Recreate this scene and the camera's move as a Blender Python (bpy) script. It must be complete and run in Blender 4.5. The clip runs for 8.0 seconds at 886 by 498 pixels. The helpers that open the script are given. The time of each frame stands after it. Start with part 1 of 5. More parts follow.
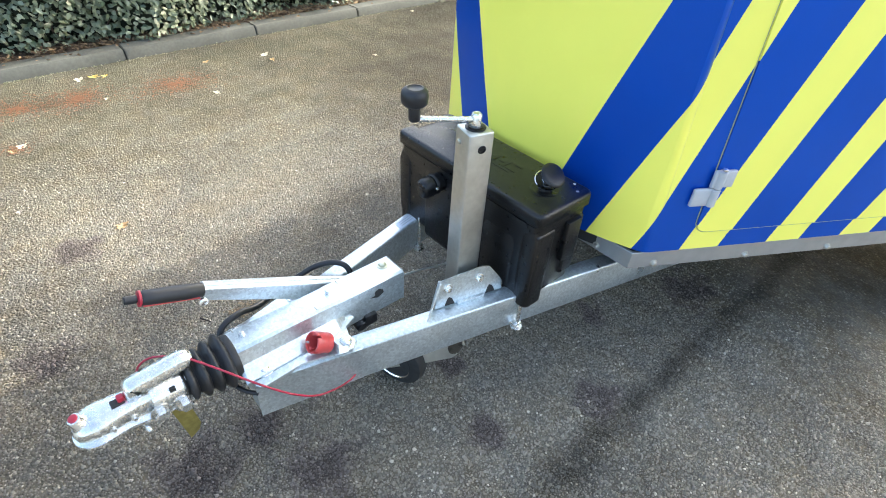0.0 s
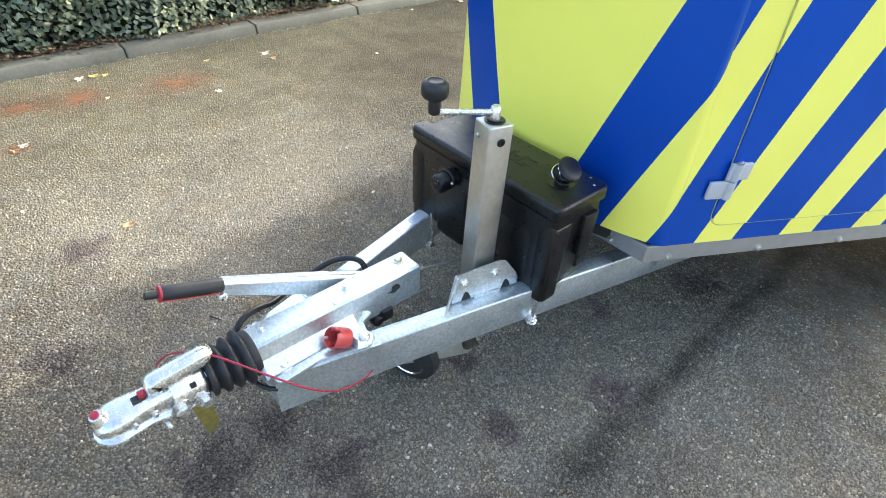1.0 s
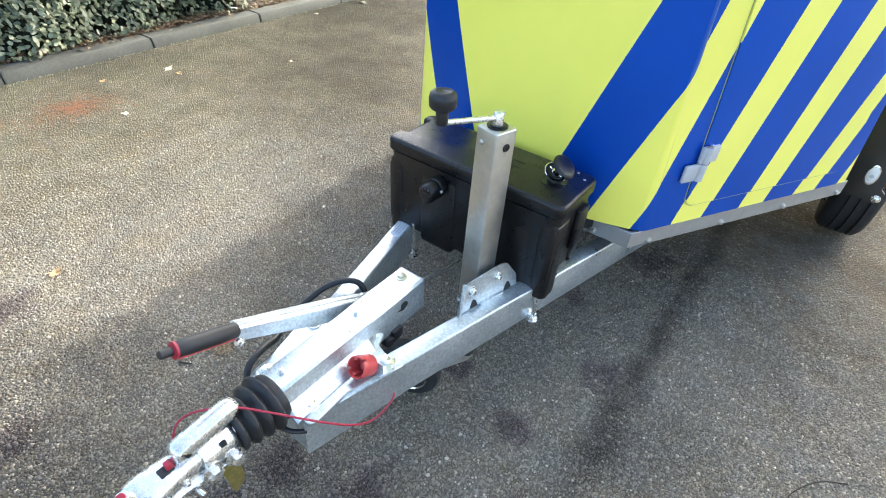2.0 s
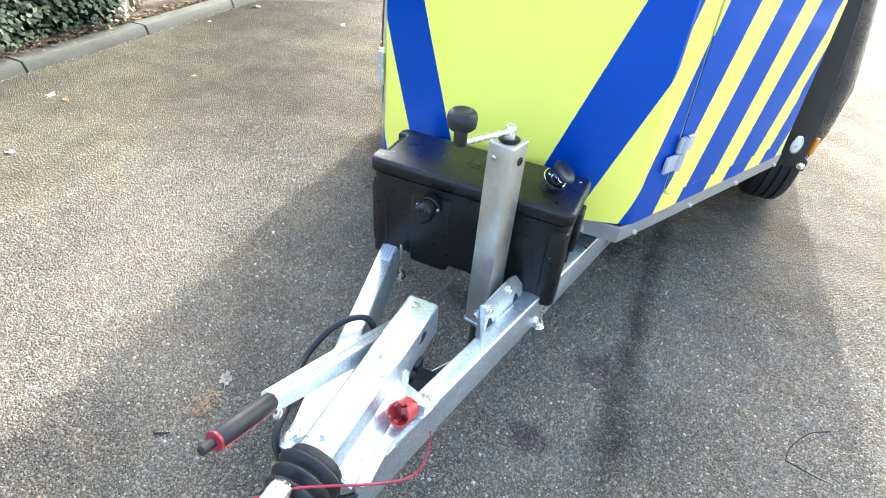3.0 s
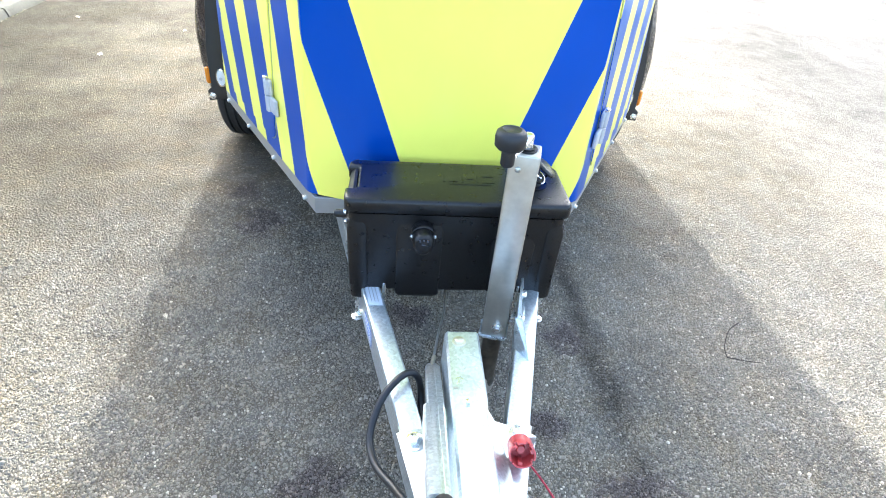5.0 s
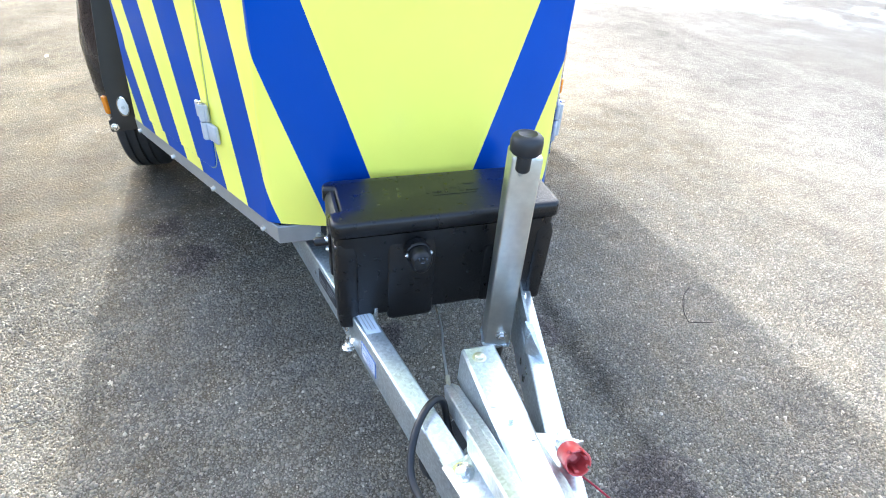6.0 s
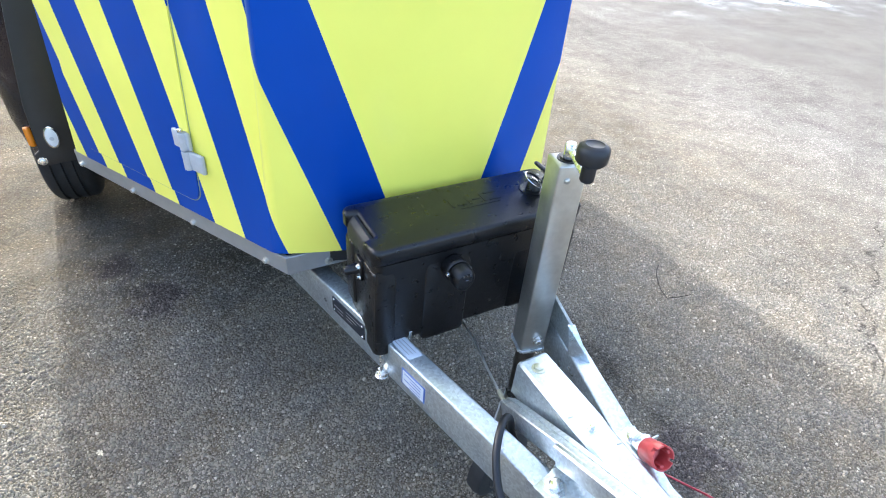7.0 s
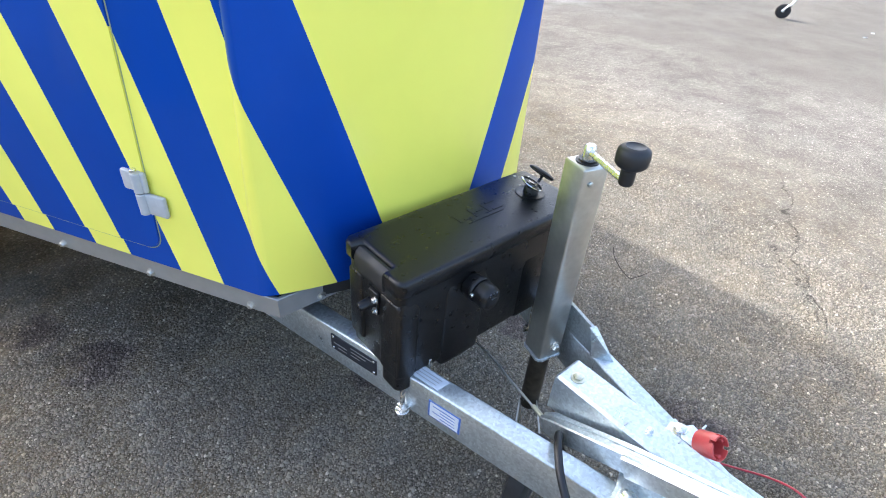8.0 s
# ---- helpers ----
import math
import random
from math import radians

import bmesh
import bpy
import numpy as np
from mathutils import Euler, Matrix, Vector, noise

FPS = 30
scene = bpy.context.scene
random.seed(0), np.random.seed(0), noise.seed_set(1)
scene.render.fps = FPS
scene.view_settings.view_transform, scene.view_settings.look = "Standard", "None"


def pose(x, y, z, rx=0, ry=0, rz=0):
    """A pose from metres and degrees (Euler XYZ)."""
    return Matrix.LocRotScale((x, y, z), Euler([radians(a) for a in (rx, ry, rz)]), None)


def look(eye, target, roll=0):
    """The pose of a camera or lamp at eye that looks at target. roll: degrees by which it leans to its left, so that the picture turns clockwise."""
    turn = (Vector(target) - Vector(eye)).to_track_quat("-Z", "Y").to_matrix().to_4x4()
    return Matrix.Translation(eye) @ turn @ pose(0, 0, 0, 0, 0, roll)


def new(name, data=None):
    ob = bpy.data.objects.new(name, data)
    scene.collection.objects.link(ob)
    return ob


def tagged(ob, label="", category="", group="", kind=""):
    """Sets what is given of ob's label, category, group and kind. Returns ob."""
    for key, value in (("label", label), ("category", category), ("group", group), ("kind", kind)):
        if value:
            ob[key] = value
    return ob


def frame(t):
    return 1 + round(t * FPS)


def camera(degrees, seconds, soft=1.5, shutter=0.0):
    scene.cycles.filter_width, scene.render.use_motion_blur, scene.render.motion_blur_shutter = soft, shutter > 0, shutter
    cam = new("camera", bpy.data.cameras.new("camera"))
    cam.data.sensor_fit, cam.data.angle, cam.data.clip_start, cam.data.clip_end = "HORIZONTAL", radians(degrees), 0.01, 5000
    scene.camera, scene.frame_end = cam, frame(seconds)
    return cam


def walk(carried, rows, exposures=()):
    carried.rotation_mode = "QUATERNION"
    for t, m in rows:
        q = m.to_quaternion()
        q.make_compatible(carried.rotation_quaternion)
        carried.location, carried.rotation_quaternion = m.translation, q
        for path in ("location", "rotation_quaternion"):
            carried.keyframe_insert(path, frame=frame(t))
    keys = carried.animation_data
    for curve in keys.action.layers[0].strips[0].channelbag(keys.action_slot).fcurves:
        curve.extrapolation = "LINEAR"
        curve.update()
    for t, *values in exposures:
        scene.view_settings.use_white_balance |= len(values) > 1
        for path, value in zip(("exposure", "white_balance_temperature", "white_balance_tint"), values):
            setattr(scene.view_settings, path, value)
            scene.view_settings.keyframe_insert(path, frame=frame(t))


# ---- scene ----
cam = camera(79.0, 8.0, soft=1.0)
PATH = [
    (0, (0.833, 0.092, 1.357), (-0.298, 1.165, 0.103), 4.1),
    (0.5, (0.834, 0.093, 1.352), (-0.298, 1.165, 0.099), 4.0),
    (1, (0.804, 0.051, 1.341), (-0.316, 1.136, 0.089), 4.1),
    (1.5, (0.733, -0.037, 1.34), (-0.273, 1.163, 0.096), 4.4),
    (1.7, (0.687, -0.054, 1.339), (-0.268, 1.192, 0.099), 4.6),
    (2.8, (0.416, -0.115, 1.33), (-0.211, 1.331, 0.099), 5.2),
    (3, (0.365, -0.119, 1.332), (-0.204, 1.353, 0.104), 5.2),
    (3.5, (0.248, -0.146, 1.331), (-0.122, 1.395, 0.112), 5.2),
    (4, (0.107, -0.18, 1.327), (-0.059, 1.406, 0.119), 5.2),
    (4.5, (-0.033, -0.15, 1.31), (-0.048, 1.45, 0.11), 5.3),
    (5, (-0.14, -0.113, 1.315), (0.037, 1.484, 0.124), 5.3),
    (5.2, (-0.168, -0.097, 1.315), (0.086, 1.49, 0.126), 5.2),
    (6.3, (-0.413, 0.016, 1.292), (0.223, 1.514, 0.13), 4.3),
    (6.5, (-0.467, 0.036, 1.298), (0.245, 1.496, 0.132), 4.5),
    (7, (-0.565, 0.14, 1.303), (0.258, 1.535, 0.13), 4.7),
    (7.5, (-0.643, 0.255, 1.287), (0.318, 1.562, 0.118), 4.7),
    (8, (-0.704, 0.342, 1.287), (0.404, 1.532, 0.122), 4.6),
]
walk(cam, [(t, look(eye, target, roll)) for t, eye, target, roll in PATH],
     [(0.0, 2.61, 6450, 3.5), (1.0, 2.53, 6450, 3.5), (1.5, 2.49, 6430, 4), (3.0, 3.01, 6170, 4.5), (4.0, 3.11, 6130, 4.5), (4.5, 3.16, 6100, 4.5), (5.2, 3.15, 6070, 5), (6.5, 2.95, 6020, 7), (8.0, 2.63, 6310, 9)])

# ---- light ----
SUN_EL, SUN_AZ = 30.0, -3.1          # degrees: height, and turn from +y towards -x
world = bpy.data.worlds.new("sky")
scene.world = world
world.use_nodes = True
wn = world.node_tree
sky = wn.nodes.new("ShaderNodeTexSky")
sky.sky_type = "NISHITA"
sky.sun_disc = False
sky.sun_elevation, sky.sun_rotation = radians(SUN_EL), radians(SUN_AZ)
sky.air_density, sky.dust_density, sky.ozone_density = 0.8, 5.0, 0.4
wn.links.new(sky.outputs[0], wn.nodes["Background"].inputs[0])
wn.nodes["Background"].inputs[1].default_value = 0.15
sun = new("sun", bpy.data.lights.new("sun", "SUN"))
sun.data.energy, sun.data.angle, sun.data.color = 1.34, radians(0.6), (1.0, 0.968, 0.92)
a, e = radians(SUN_AZ), radians(SUN_EL)
sun_from = Vector((math.sin(a) * math.cos(e), math.cos(a) * math.cos(e), math.sin(e)))
sun.matrix_world = look(sun_from * 50, (0, 0, 0))

# ---- materials ----


def mat(name, color=(0.5, 0.5, 0.5), rough=0.5, metal=0.0, coat=0.0, vary=0.0, scale=40.0, bump=0.0, bump_scale=400.0,
        vary2=0.0, scale2=3.0, rough_vary=0.0, spec=0.5):
    """A surface with variation at two scales and fine relief. Scales are per metre."""
    m = bpy.data.materials.new(name)
    m.use_nodes = True
    t = m.node_tree
    n, lk = t.nodes, t.links
    b = n["Principled BSDF"]
    b.inputs["Base Color"].default_value = (*color, 1)
    b.inputs["Roughness"].default_value = rough
    b.inputs["Metallic"].default_value = metal
    b.inputs["Coat Weight"].default_value = coat
    b.inputs["Coat Roughness"].default_value = 0.08
    b.inputs["Specular IOR Level"].default_value = spec
    geo = n.new("ShaderNodeNewGeometry")
    last = None
    if vary or vary2:
        rgb = n.new("ShaderNodeRGB")
        rgb.outputs[0].default_value = (*color, 1)
        last = rgb.outputs[0]
        for amount, sc in ((vary, scale), (vary2, scale2)):
            if not amount:
                continue
            noise_tex = n.new("ShaderNodeTexNoise")
            noise_tex.inputs["Scale"].default_value = sc
            noise_tex.inputs["Detail"].default_value = 5
            lk.new(geo.outputs["Position"], noise_tex.inputs["Vector"])
            ramp = n.new("ShaderNodeMapRange")
            ramp.inputs[1].default_value, ramp.inputs[2].default_value = 0.3, 0.7
            ramp.inputs[3].default_value, ramp.inputs[4].default_value = 1 - amount, 1 + amount
            lk.new(noise_tex.outputs[0], ramp.inputs[0])
            mul = n.new("ShaderNodeVectorMath")
            mul.operation = "SCALE"
            lk.new(last, mul.inputs[0])
            lk.new(ramp.outputs[0], mul.inputs["Scale"])
            last = mul.outputs[0]
        lk.new(last, b.inputs["Base Color"])
    if rough_vary:
        noise_tex = n.new("ShaderNodeTexNoise")
        noise_tex.inputs["Scale"].default_value = scale
        noise_tex.inputs["Detail"].default_value = 6
        lk.new(geo.outputs["Position"], noise_tex.inputs["Vector"])
        ramp = n.new("ShaderNodeMapRange")
        ramp.inputs[1].default_value, ramp.inputs[2].default_value = 0.3, 0.7
        ramp.inputs[3].default_value, ramp.inputs[4].default_value = max(0.03, rough - rough_vary), rough + rough_vary
        lk.new(noise_tex.outputs[0], ramp.inputs[0])
        lk.new(ramp.outputs[0], b.inputs["Roughness"])
    if bump:
        noise_tex = n.new("ShaderNodeTexNoise")
        noise_tex.inputs["Scale"].default_value = bump_scale
        noise_tex.inputs["Detail"].default_value = 3
        lk.new(geo.outputs["Position"], noise_tex.inputs["Vector"])
        bp = n.new("ShaderNodeBump")
        bp.inputs["Strength"].default_value = bump
        bp.inputs["Distance"].default_value = 0.002
        lk.new(noise_tex.outputs[0], bp.inputs["Height"])
        lk.new(bp.outputs[0], b.inputs["Normal"])
    return m


CHIP_X, CHIP_Y, CHIP_FADE = (-2.0, 2.1), (-0.55, 2.2), 0.7      # the stretch where chippings stand up one by one


def asphalt_material(name, loose):
    """Worn chippings in bitumen: stones of 5 to 12 mm, damp dark stains, paler worn stretches. loose: for the standing stones themselves."""
    m = bpy.data.materials.new(name)
    m.use_nodes = True
    t = m.node_tree
    n, lk = t.nodes, t.links
    b = n["Principled BSDF"]
    geo = n.new("ShaderNodeNewGeometry")

    def vor(scale, uneven):
        """Cells of uneven outline."""
        w = n.new("ShaderNodeTexNoise")
        w.inputs["Scale"].default_value = scale * 0.9
        w.inputs["Detail"].default_value = 2
        lk.new(geo.outputs["Position"], w.inputs["Vector"])
        shift = n.new("ShaderNodeVectorMath")
        shift.operation = "MULTIPLY_ADD"
        lk.new(w.outputs["Color"], shift.inputs[0])
        shift.inputs[1].default_value = (uneven / scale,) * 3
        lk.new(geo.outputs["Position"], shift.inputs[2])
        v = n.new("ShaderNodeTexVoronoi")
        v.inputs["Scale"].default_value = scale
        lk.new(shift.outputs[0], v.inputs["Vector"])
        return v

    def noi(scale, detail=4.0, rough=0.6):
        v = n.new("ShaderNodeTexNoise")
        v.inputs["Scale"].default_value = scale
        v.inputs["Detail"].default_value = detail
        v.inputs["Roughness"].default_value = rough
        lk.new(geo.outputs["Position"], v.inputs["Vector"])
        return v.outputs[0]

    def rng(src, lo, hi, a, b_):
        r = n.new("ShaderNodeMapRange")
        for i, value in enumerate((lo, hi, a, b_), 1):
            r.inputs[i].default_value = value
        lk.new(src, r.inputs[0])
        return r.outputs[0]

    def math_(op, a, b_):
        r = n.new("ShaderNodeMath")
        r.operation = op
        for i, s in enumerate((a, b_)):
            if isinstance(s, (int, float)):
                r.inputs[i].default_value = s
            else:
                lk.new(s, r.inputs[i])
        return r.outputs[0]

    def at_spot(x, y, r, wobble):
        """1 in the middle of a stain, 0 outside, with a ragged edge."""
        d = n.new("ShaderNodeVectorMath")
        d.operation = "DISTANCE"
        lk.new(geo.outputs["Position"], d.inputs[0])
        d.inputs[1].default_value = (x, y, 0)
        return rng(math_("ADD", d.outputs["Value"], math_("MULTIPLY", math_("SUBTRACT", wobble, 0.5), r * 2.2)), r * 0.35, r, 1.0, 0.0)

    pos = n.new("ShaderNodeSeparateXYZ")
    lk.new(geo.outputs["Position"], pos.inputs[0])
    grain = noi(420.0, 3.0, 0.7)
    if loose:
        pick = geo.outputs["Random Per Island"]
        tone = math_("ADD", rng(pick, 0.0, 0.97, 0.158, 0.318), math_("MULTIPLY", rng(pick, 0.955, 1.0, 0.0, 1.0), 0.28))
        tone = math_("MULTIPLY", tone, rng(grain, 0.3, 0.7, 0.75, 1.2))
    else:
        cells = vor(108.0, 0.5)
        sep = n.new("ShaderNodeSeparateColor")
        lk.new(cells.outputs["Color"], sep.inputs[0])
        stone = math_("ADD", rng(sep.outputs[0], 0.0, 0.94, 0.14, 0.25), math_("MULTIPLY", rng(sep.outputs[0], 0.94, 1.0, 0.0, 1.0), 0.20))
        stone = math_("MULTIPLY", stone, rng(grain, 0.3, 0.7, 0.75, 1.2))
        # bare binder under the standing stones, and between those of the rest
        inside = 1.0
        for axis, (lo, hi) in ((0, CHIP_X), (1, CHIP_Y)):
            inside = math_("MULTIPLY", inside, math_("MULTIPLY", rng(pos.outputs[axis], lo, lo + CHIP_FADE, 0.0, 1.0), rng(pos.outputs[axis], hi - CHIP_FADE, hi, 1.0, 0.0)))
        cover = math_("MULTIPLY", rng(cells.outputs["Distance"], 0.36, 0.58, 1.0, 0.0), math_("SUBTRACT", 1.0, math_("MULTIPLY", inside, 0.85)))
        tone = math_("ADD", math_("MULTIPLY", stone, cover), math_("MULTIPLY", math_("SUBTRACT", 1.0, cover), 0.140))
        tone = math_("MULTIPLY", tone, math_("MULTIPLY", rng(noi(34.0, 5.0, 0.75), 0.35, 0.62, 0.78, 1.12), rng(noi(8.0, 4.0, 0.7), 0.35, 0.65, 0.88, 1.10)))
    # damp blotches and drips, a dark joint between two lays of tarmac
    big = noi(0.8, 5.0, 0.62)
    mid = noi(3.6, 4.0, 0.6)
    tone = math_("MULTIPLY", tone, rng(big, 0.36, 0.62, 0.86, 1.07))
    tone = math_("MULTIPLY", tone, rng(mid, 0.32, 0.55, 0.80, 1.05))
    fine = noi(14.0, 3.0, 0.6)
    wet = 0.0
    for x, y, r in ((0.205, 1.44, 0.07), (0.452, 1.155, 0.09), (0.12, 0.385, 0.12), (-0.10, 0.32, 0.09), (-0.085, 0.13, 0.14), (-0.70, -0.07, 0.11), (0.07, 0.885, 0.06),
                    (0.31, 0.80, 0.07), (0.36, 1.85, 0.12), (-0.33, 0.62, 0.10), (0.50, 0.55, 0.16), (-0.09, 1.26, 0.08),
                    (-0.70, 1.81, 0.12), (-1.22, 0.14, 0.10), (-0.83, 2.05, 0.10)):
        wet = math_("MAXIMUM", wet, at_spot(x, y, r, fine))
    across = math_("ABSOLUTE", math_("SUBTRACT", math_("ADD", pos.outputs[0], math_("MULTIPLY", math_("SUBTRACT", mid, 0.5), 0.16)), 0.53), 0.0)
    joint = math_("MULTIPLY", rng(math_("ABSOLUTE", math_("SUBTRACT", pos.outputs[1], 1.4), 0.0), 1.2, 3.2, 1.0, 0.2), math_("MULTIPLY", rng(across, 0.012, 0.07, 1.0, 0.0), rng(noi(5.0), 0.3, 0.6, 0.35, 1.0)))
    dark = math_("MAXIMUM", math_("MULTIPLY", wet, 0.50), math_("MULTIPLY", joint, 0.64))
    # hairline cracks on the far lay
    wander = math_("MULTIPLY", math_("SUBTRACT", noi(6.0, 5.0, 0.65), 0.5), 0.26)
    for cx, cy, tilt, half, wide in ((1.90, 0.79, 0.46, 0.62, 1.0), (1.55, 0.64, 0.95, 0.24, 1.0), (5.45, 4.25, -0.22, 0.9, 3.0)):
        dx, dy = math_("SUBTRACT", pos.outputs[0], cx), math_("SUBTRACT", pos.outputs[1], cy)
        off = math_("ADD", math_("SUBTRACT", dy, math_("MULTIPLY", dx, tilt)), wander)
        line = rng(math_("ABSOLUTE", off, 0.0), 0.003 * wide, 0.011 * wide, 1.0, 0.0)
        dark = math_("MAXIMUM", dark, math_("MULTIPLY", math_("MULTIPLY", line, rng(math_("ABSOLUTE", dx, 0.0), half * 0.8, half, 0.6, 0.0)), rng(fine, 0.4, 0.5, 0.4, 1.0)))
    tone = math_("MULTIPLY", tone, math_("SUBTRACT", 1.0, dark))
    # the lay beyond the joint is a touch darker
    tone = math_("MULTIPLY", tone, rng(math_("ADD", pos.outputs[0], math_("MULTIPLY", math_("SUBTRACT", big, 0.5), 0.8)), 0.45, 1.60, 1.0, 0.96))
    # dirtier, damper tarmac towards the hedge
    tone = math_("MULTIPLY", tone, rng(math_("ADD", pos.outputs[0], math_("MULTIPLY", math_("SUBTRACT", big, 0.5), 1.6)), -2.2, -0.25, 0.69, 1.0))
    # dark, drip-stained tarmac ahead of the coupling
    darkening = at_spot(-0.45, -0.15, 1.0, noi(1.6, 4.0))
    tone = math_("MULTIPLY", tone, rng(darkening, 0.0, 1.0, 1.0, 0.70))
    # a broad darker stretch beside the fence
    darkening = at_spot(-2.6, 5.6, 5.2, noi(0.6, 4.0))
    tone = math_("MULTIPLY", tone, rng(darkening, 0.0, 1.0, 1.0, 0.40))
    # shadow of an unseen trailer, painted into the far right tarmac
    darkening = at_spot(6.2, 4.8, 4.2, noi(0.7, 4.0))
    tone = math_("MULTIPLY", tone, rng(darkening, 0.0, 1.0, 1.0, 0.72))
    # beyond a crooked edge a smoother, greyer lay begins
    far = rng(math_("ADD", pos.outputs[0], math_("MULTIPLY", math_("SUBTRACT", noi(1.3, 4.0), 0.5), 0.9)), 4.25, 4.75, 0.0, 1.0)
    plain = rng(noi(2.2, 5.0, 0.65), 0.3, 0.7, 0.088, 0.128)
    tone = math_("ADD", math_("MULTIPLY", tone, math_("SUBTRACT", 1.0, math_("MULTIPLY", far, 0.8))), math_("MULTIPLY", plain, math_("MULTIPLY", far, 0.8)))
    # smooth wet stretch far off on the right
    pool = math_("MULTIPLY", at_spot(7.0, 6.6, 3.4, noi(0.5, 4.0)), rng(noi(0.9, 4.0), 0.42, 0.56, 0.0, 1.0))
    tone = math_("MULTIPLY", tone, rng(pool, 0.0, 1.0, 1.0, 0.55))
    mix = n.new("ShaderNodeMix")
    mix.data_type = "RGBA"
    mix.inputs[6].default_value = (1.0, 0.930, 0.770, 1)
    mix.inputs[7].default_value = (1.0, 0.845, 0.590, 1)
    hue = rng(noi(7.0, 5.0, 0.7), 0.38, 0.62, 0.0, 1.0)
    if loose:
        hue = math_("ADD", math_("MULTIPLY", hue, 0.5), math_("MULTIPLY", math_("FRACT", math_("MULTIPLY", pick, 17.3), 0.0), 0.5))
    lk.new(hue, mix.inputs[0])
    moss = n.new("ShaderNodeMix")
    moss.data_type = "RGBA"
    moss.inputs[7].default_value = (0.97, 0.96, 0.66, 1)
    lk.new(mix.outputs[2], moss.inputs[6])
    lk.new(math_("MULTIPLY", rng(pos.outputs[0], -2.9, -0.9, 0.6, 0.0), rng(noi(3.0), 0.32, 0.55, 0.25, 1.0)), moss.inputs[0])
    grey = n.new("ShaderNodeMix")
    grey.data_type = "RGBA"
    grey.inputs[7].default_value = (0.99, 0.96, 0.90, 1)
    lk.new(moss.outputs[2], grey.inputs[6])
    lk.new(rng(pos.outputs[0], 0.9, 3.2, 0.0, 1.0), grey.inputs[0])
    rust = n.new("ShaderNodeMix")
    rust.data_type = "RGBA"
    rust.inputs[7].default_value = (1.0, 0.80, 0.70, 1)
    lk.new(grey.outputs[2], rust.inputs[6])
    lk.new(math_("MULTIPLY", wet, 0.8), rust.inputs[0])
    col = n.new("ShaderNodeVectorMath")
    col.operation = "SCALE"
    lk.new(rust.outputs[2], col.inputs[0])
    lk.new(tone, col.inputs["Scale"])
    lk.new(col.outputs[0], b.inputs["Base Color"])
    rough = math_("SUBTRACT", rng(noi(1.7, 4.0), 0.35, 0.65, 0.52 if loose else 0.75, 0.66 if loose else 0.92), math_("MULTIPLY", wet, 0.1))
    lk.new(math_("MAXIMUM", 0.06, math_("SUBTRACT", rough, math_("MULTIPLY", pool, 0.7))), b.inputs["Roughness"])
    b.inputs["Specular IOR Level"].default_value = 0.38 if loose else 0.10
    height = math_("MULTIPLY", grain, 0.12)
    if not loose:
        height = math_("ADD", height, rng(cells.outputs["Distance"], 0.15, 0.60, 1.0, 0.0))
    bp = n.new("ShaderNodeBump")
    lk.new(rng(pool, 0.0, 1.0, 1.0, 0.05), bp.inputs["Strength"])
    bp.inputs["Distance"].default_value = 0.0055
    lk.new(height, bp.inputs["Height"])
    lk.new(bp.outputs[0], b.inputs["Normal"])
    return m


def galvanised_material(name, color, rough, metal, spangle):
    """Zinc coat with frosted spangle patches."""
    m = mat(name, color, rough, metal, vary=0.10, scale=13.0, vary2=0.07, scale2=120.0, rough_vary=0.07, bump=0.05, bump_scale=160.0)
    t = m.node_tree
    n, lk = t.nodes, t.links
    b = n["Principled BSDF"]
    src = b.inputs["Base Color"].links[0].from_socket
    v = n.new("ShaderNodeTexVoronoi")
    v.inputs["Scale"].default_value = 190.0
    lk.new(n["Geometry"].outputs["Position"], v.inputs["Vector"])
    sep = n.new("ShaderNodeSeparateColor")
    lk.new(v.outputs["Color"], sep.inputs[0])
    r = n.new("ShaderNodeMapRange")
    r.inputs[3].default_value, r.inputs[4].default_value = 1 - spangle, 1 + spangle
    lk.new(sep.outputs[0], r.inputs[0])
    mul = n.new("ShaderNodeVectorMath")
    mul.operation = "SCALE"
    lk.new(src, mul.inputs[0])
    lk.new(r.outputs[0], mul.inputs["Scale"])
    lk.new(mul.outputs[0], b.inputs["Base Color"])
    return m


def leaf_material(name, dark, light, rough=0.35):
    """Leaves that differ from one to the next."""
    m = mat(name, dark, rough)
    t = m.node_tree
    n, lk = t.nodes, t.links
    mix = n.new("ShaderNodeMix")
    mix.data_type = "RGBA"
    mix.inputs[6].default_value, mix.inputs[7].default_value = (*dark, 1), (*light, 1)
    lk.new(n["Geometry"].outputs["Random Per Island"], mix.inputs[0])
    lk.new(mix.outputs[2], n["Principled BSDF"].inputs["Base Color"])
    return m


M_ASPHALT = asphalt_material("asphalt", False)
M_CHIPS = asphalt_material("chippings", True)
M_GALV = galvanised_material("galvanised_steel", (0.62, 0.675, 0.69), 0.34, 0.82, 0.13)
M_ZINC = mat("bright_zinc", (0.78, 0.77, 0.73), 0.26, 0.9, vary=0.08, scale=90.0, rough_vary=0.08)
M_POST = mat("dull_steel", (0.52, 0.515, 0.470), 0.36, 0.88, vary=0.10, scale=16.0, vary2=0.06, scale2=70.0, rough_vary=0.07, bump=0.05, bump_scale=300.0)
M_ALU = mat("anodised_rail", (0.40, 0.41, 0.41), 0.45, 0.7, vary=0.06, scale=30.0)
M_PLASTIC = mat("black_plastic", (0.006, 0.006, 0.0065), 0.31, spec=0.42, vary=0.2, scale=60.0, bump=0.25, bump_scale=900.0, rough_vary=0.05)
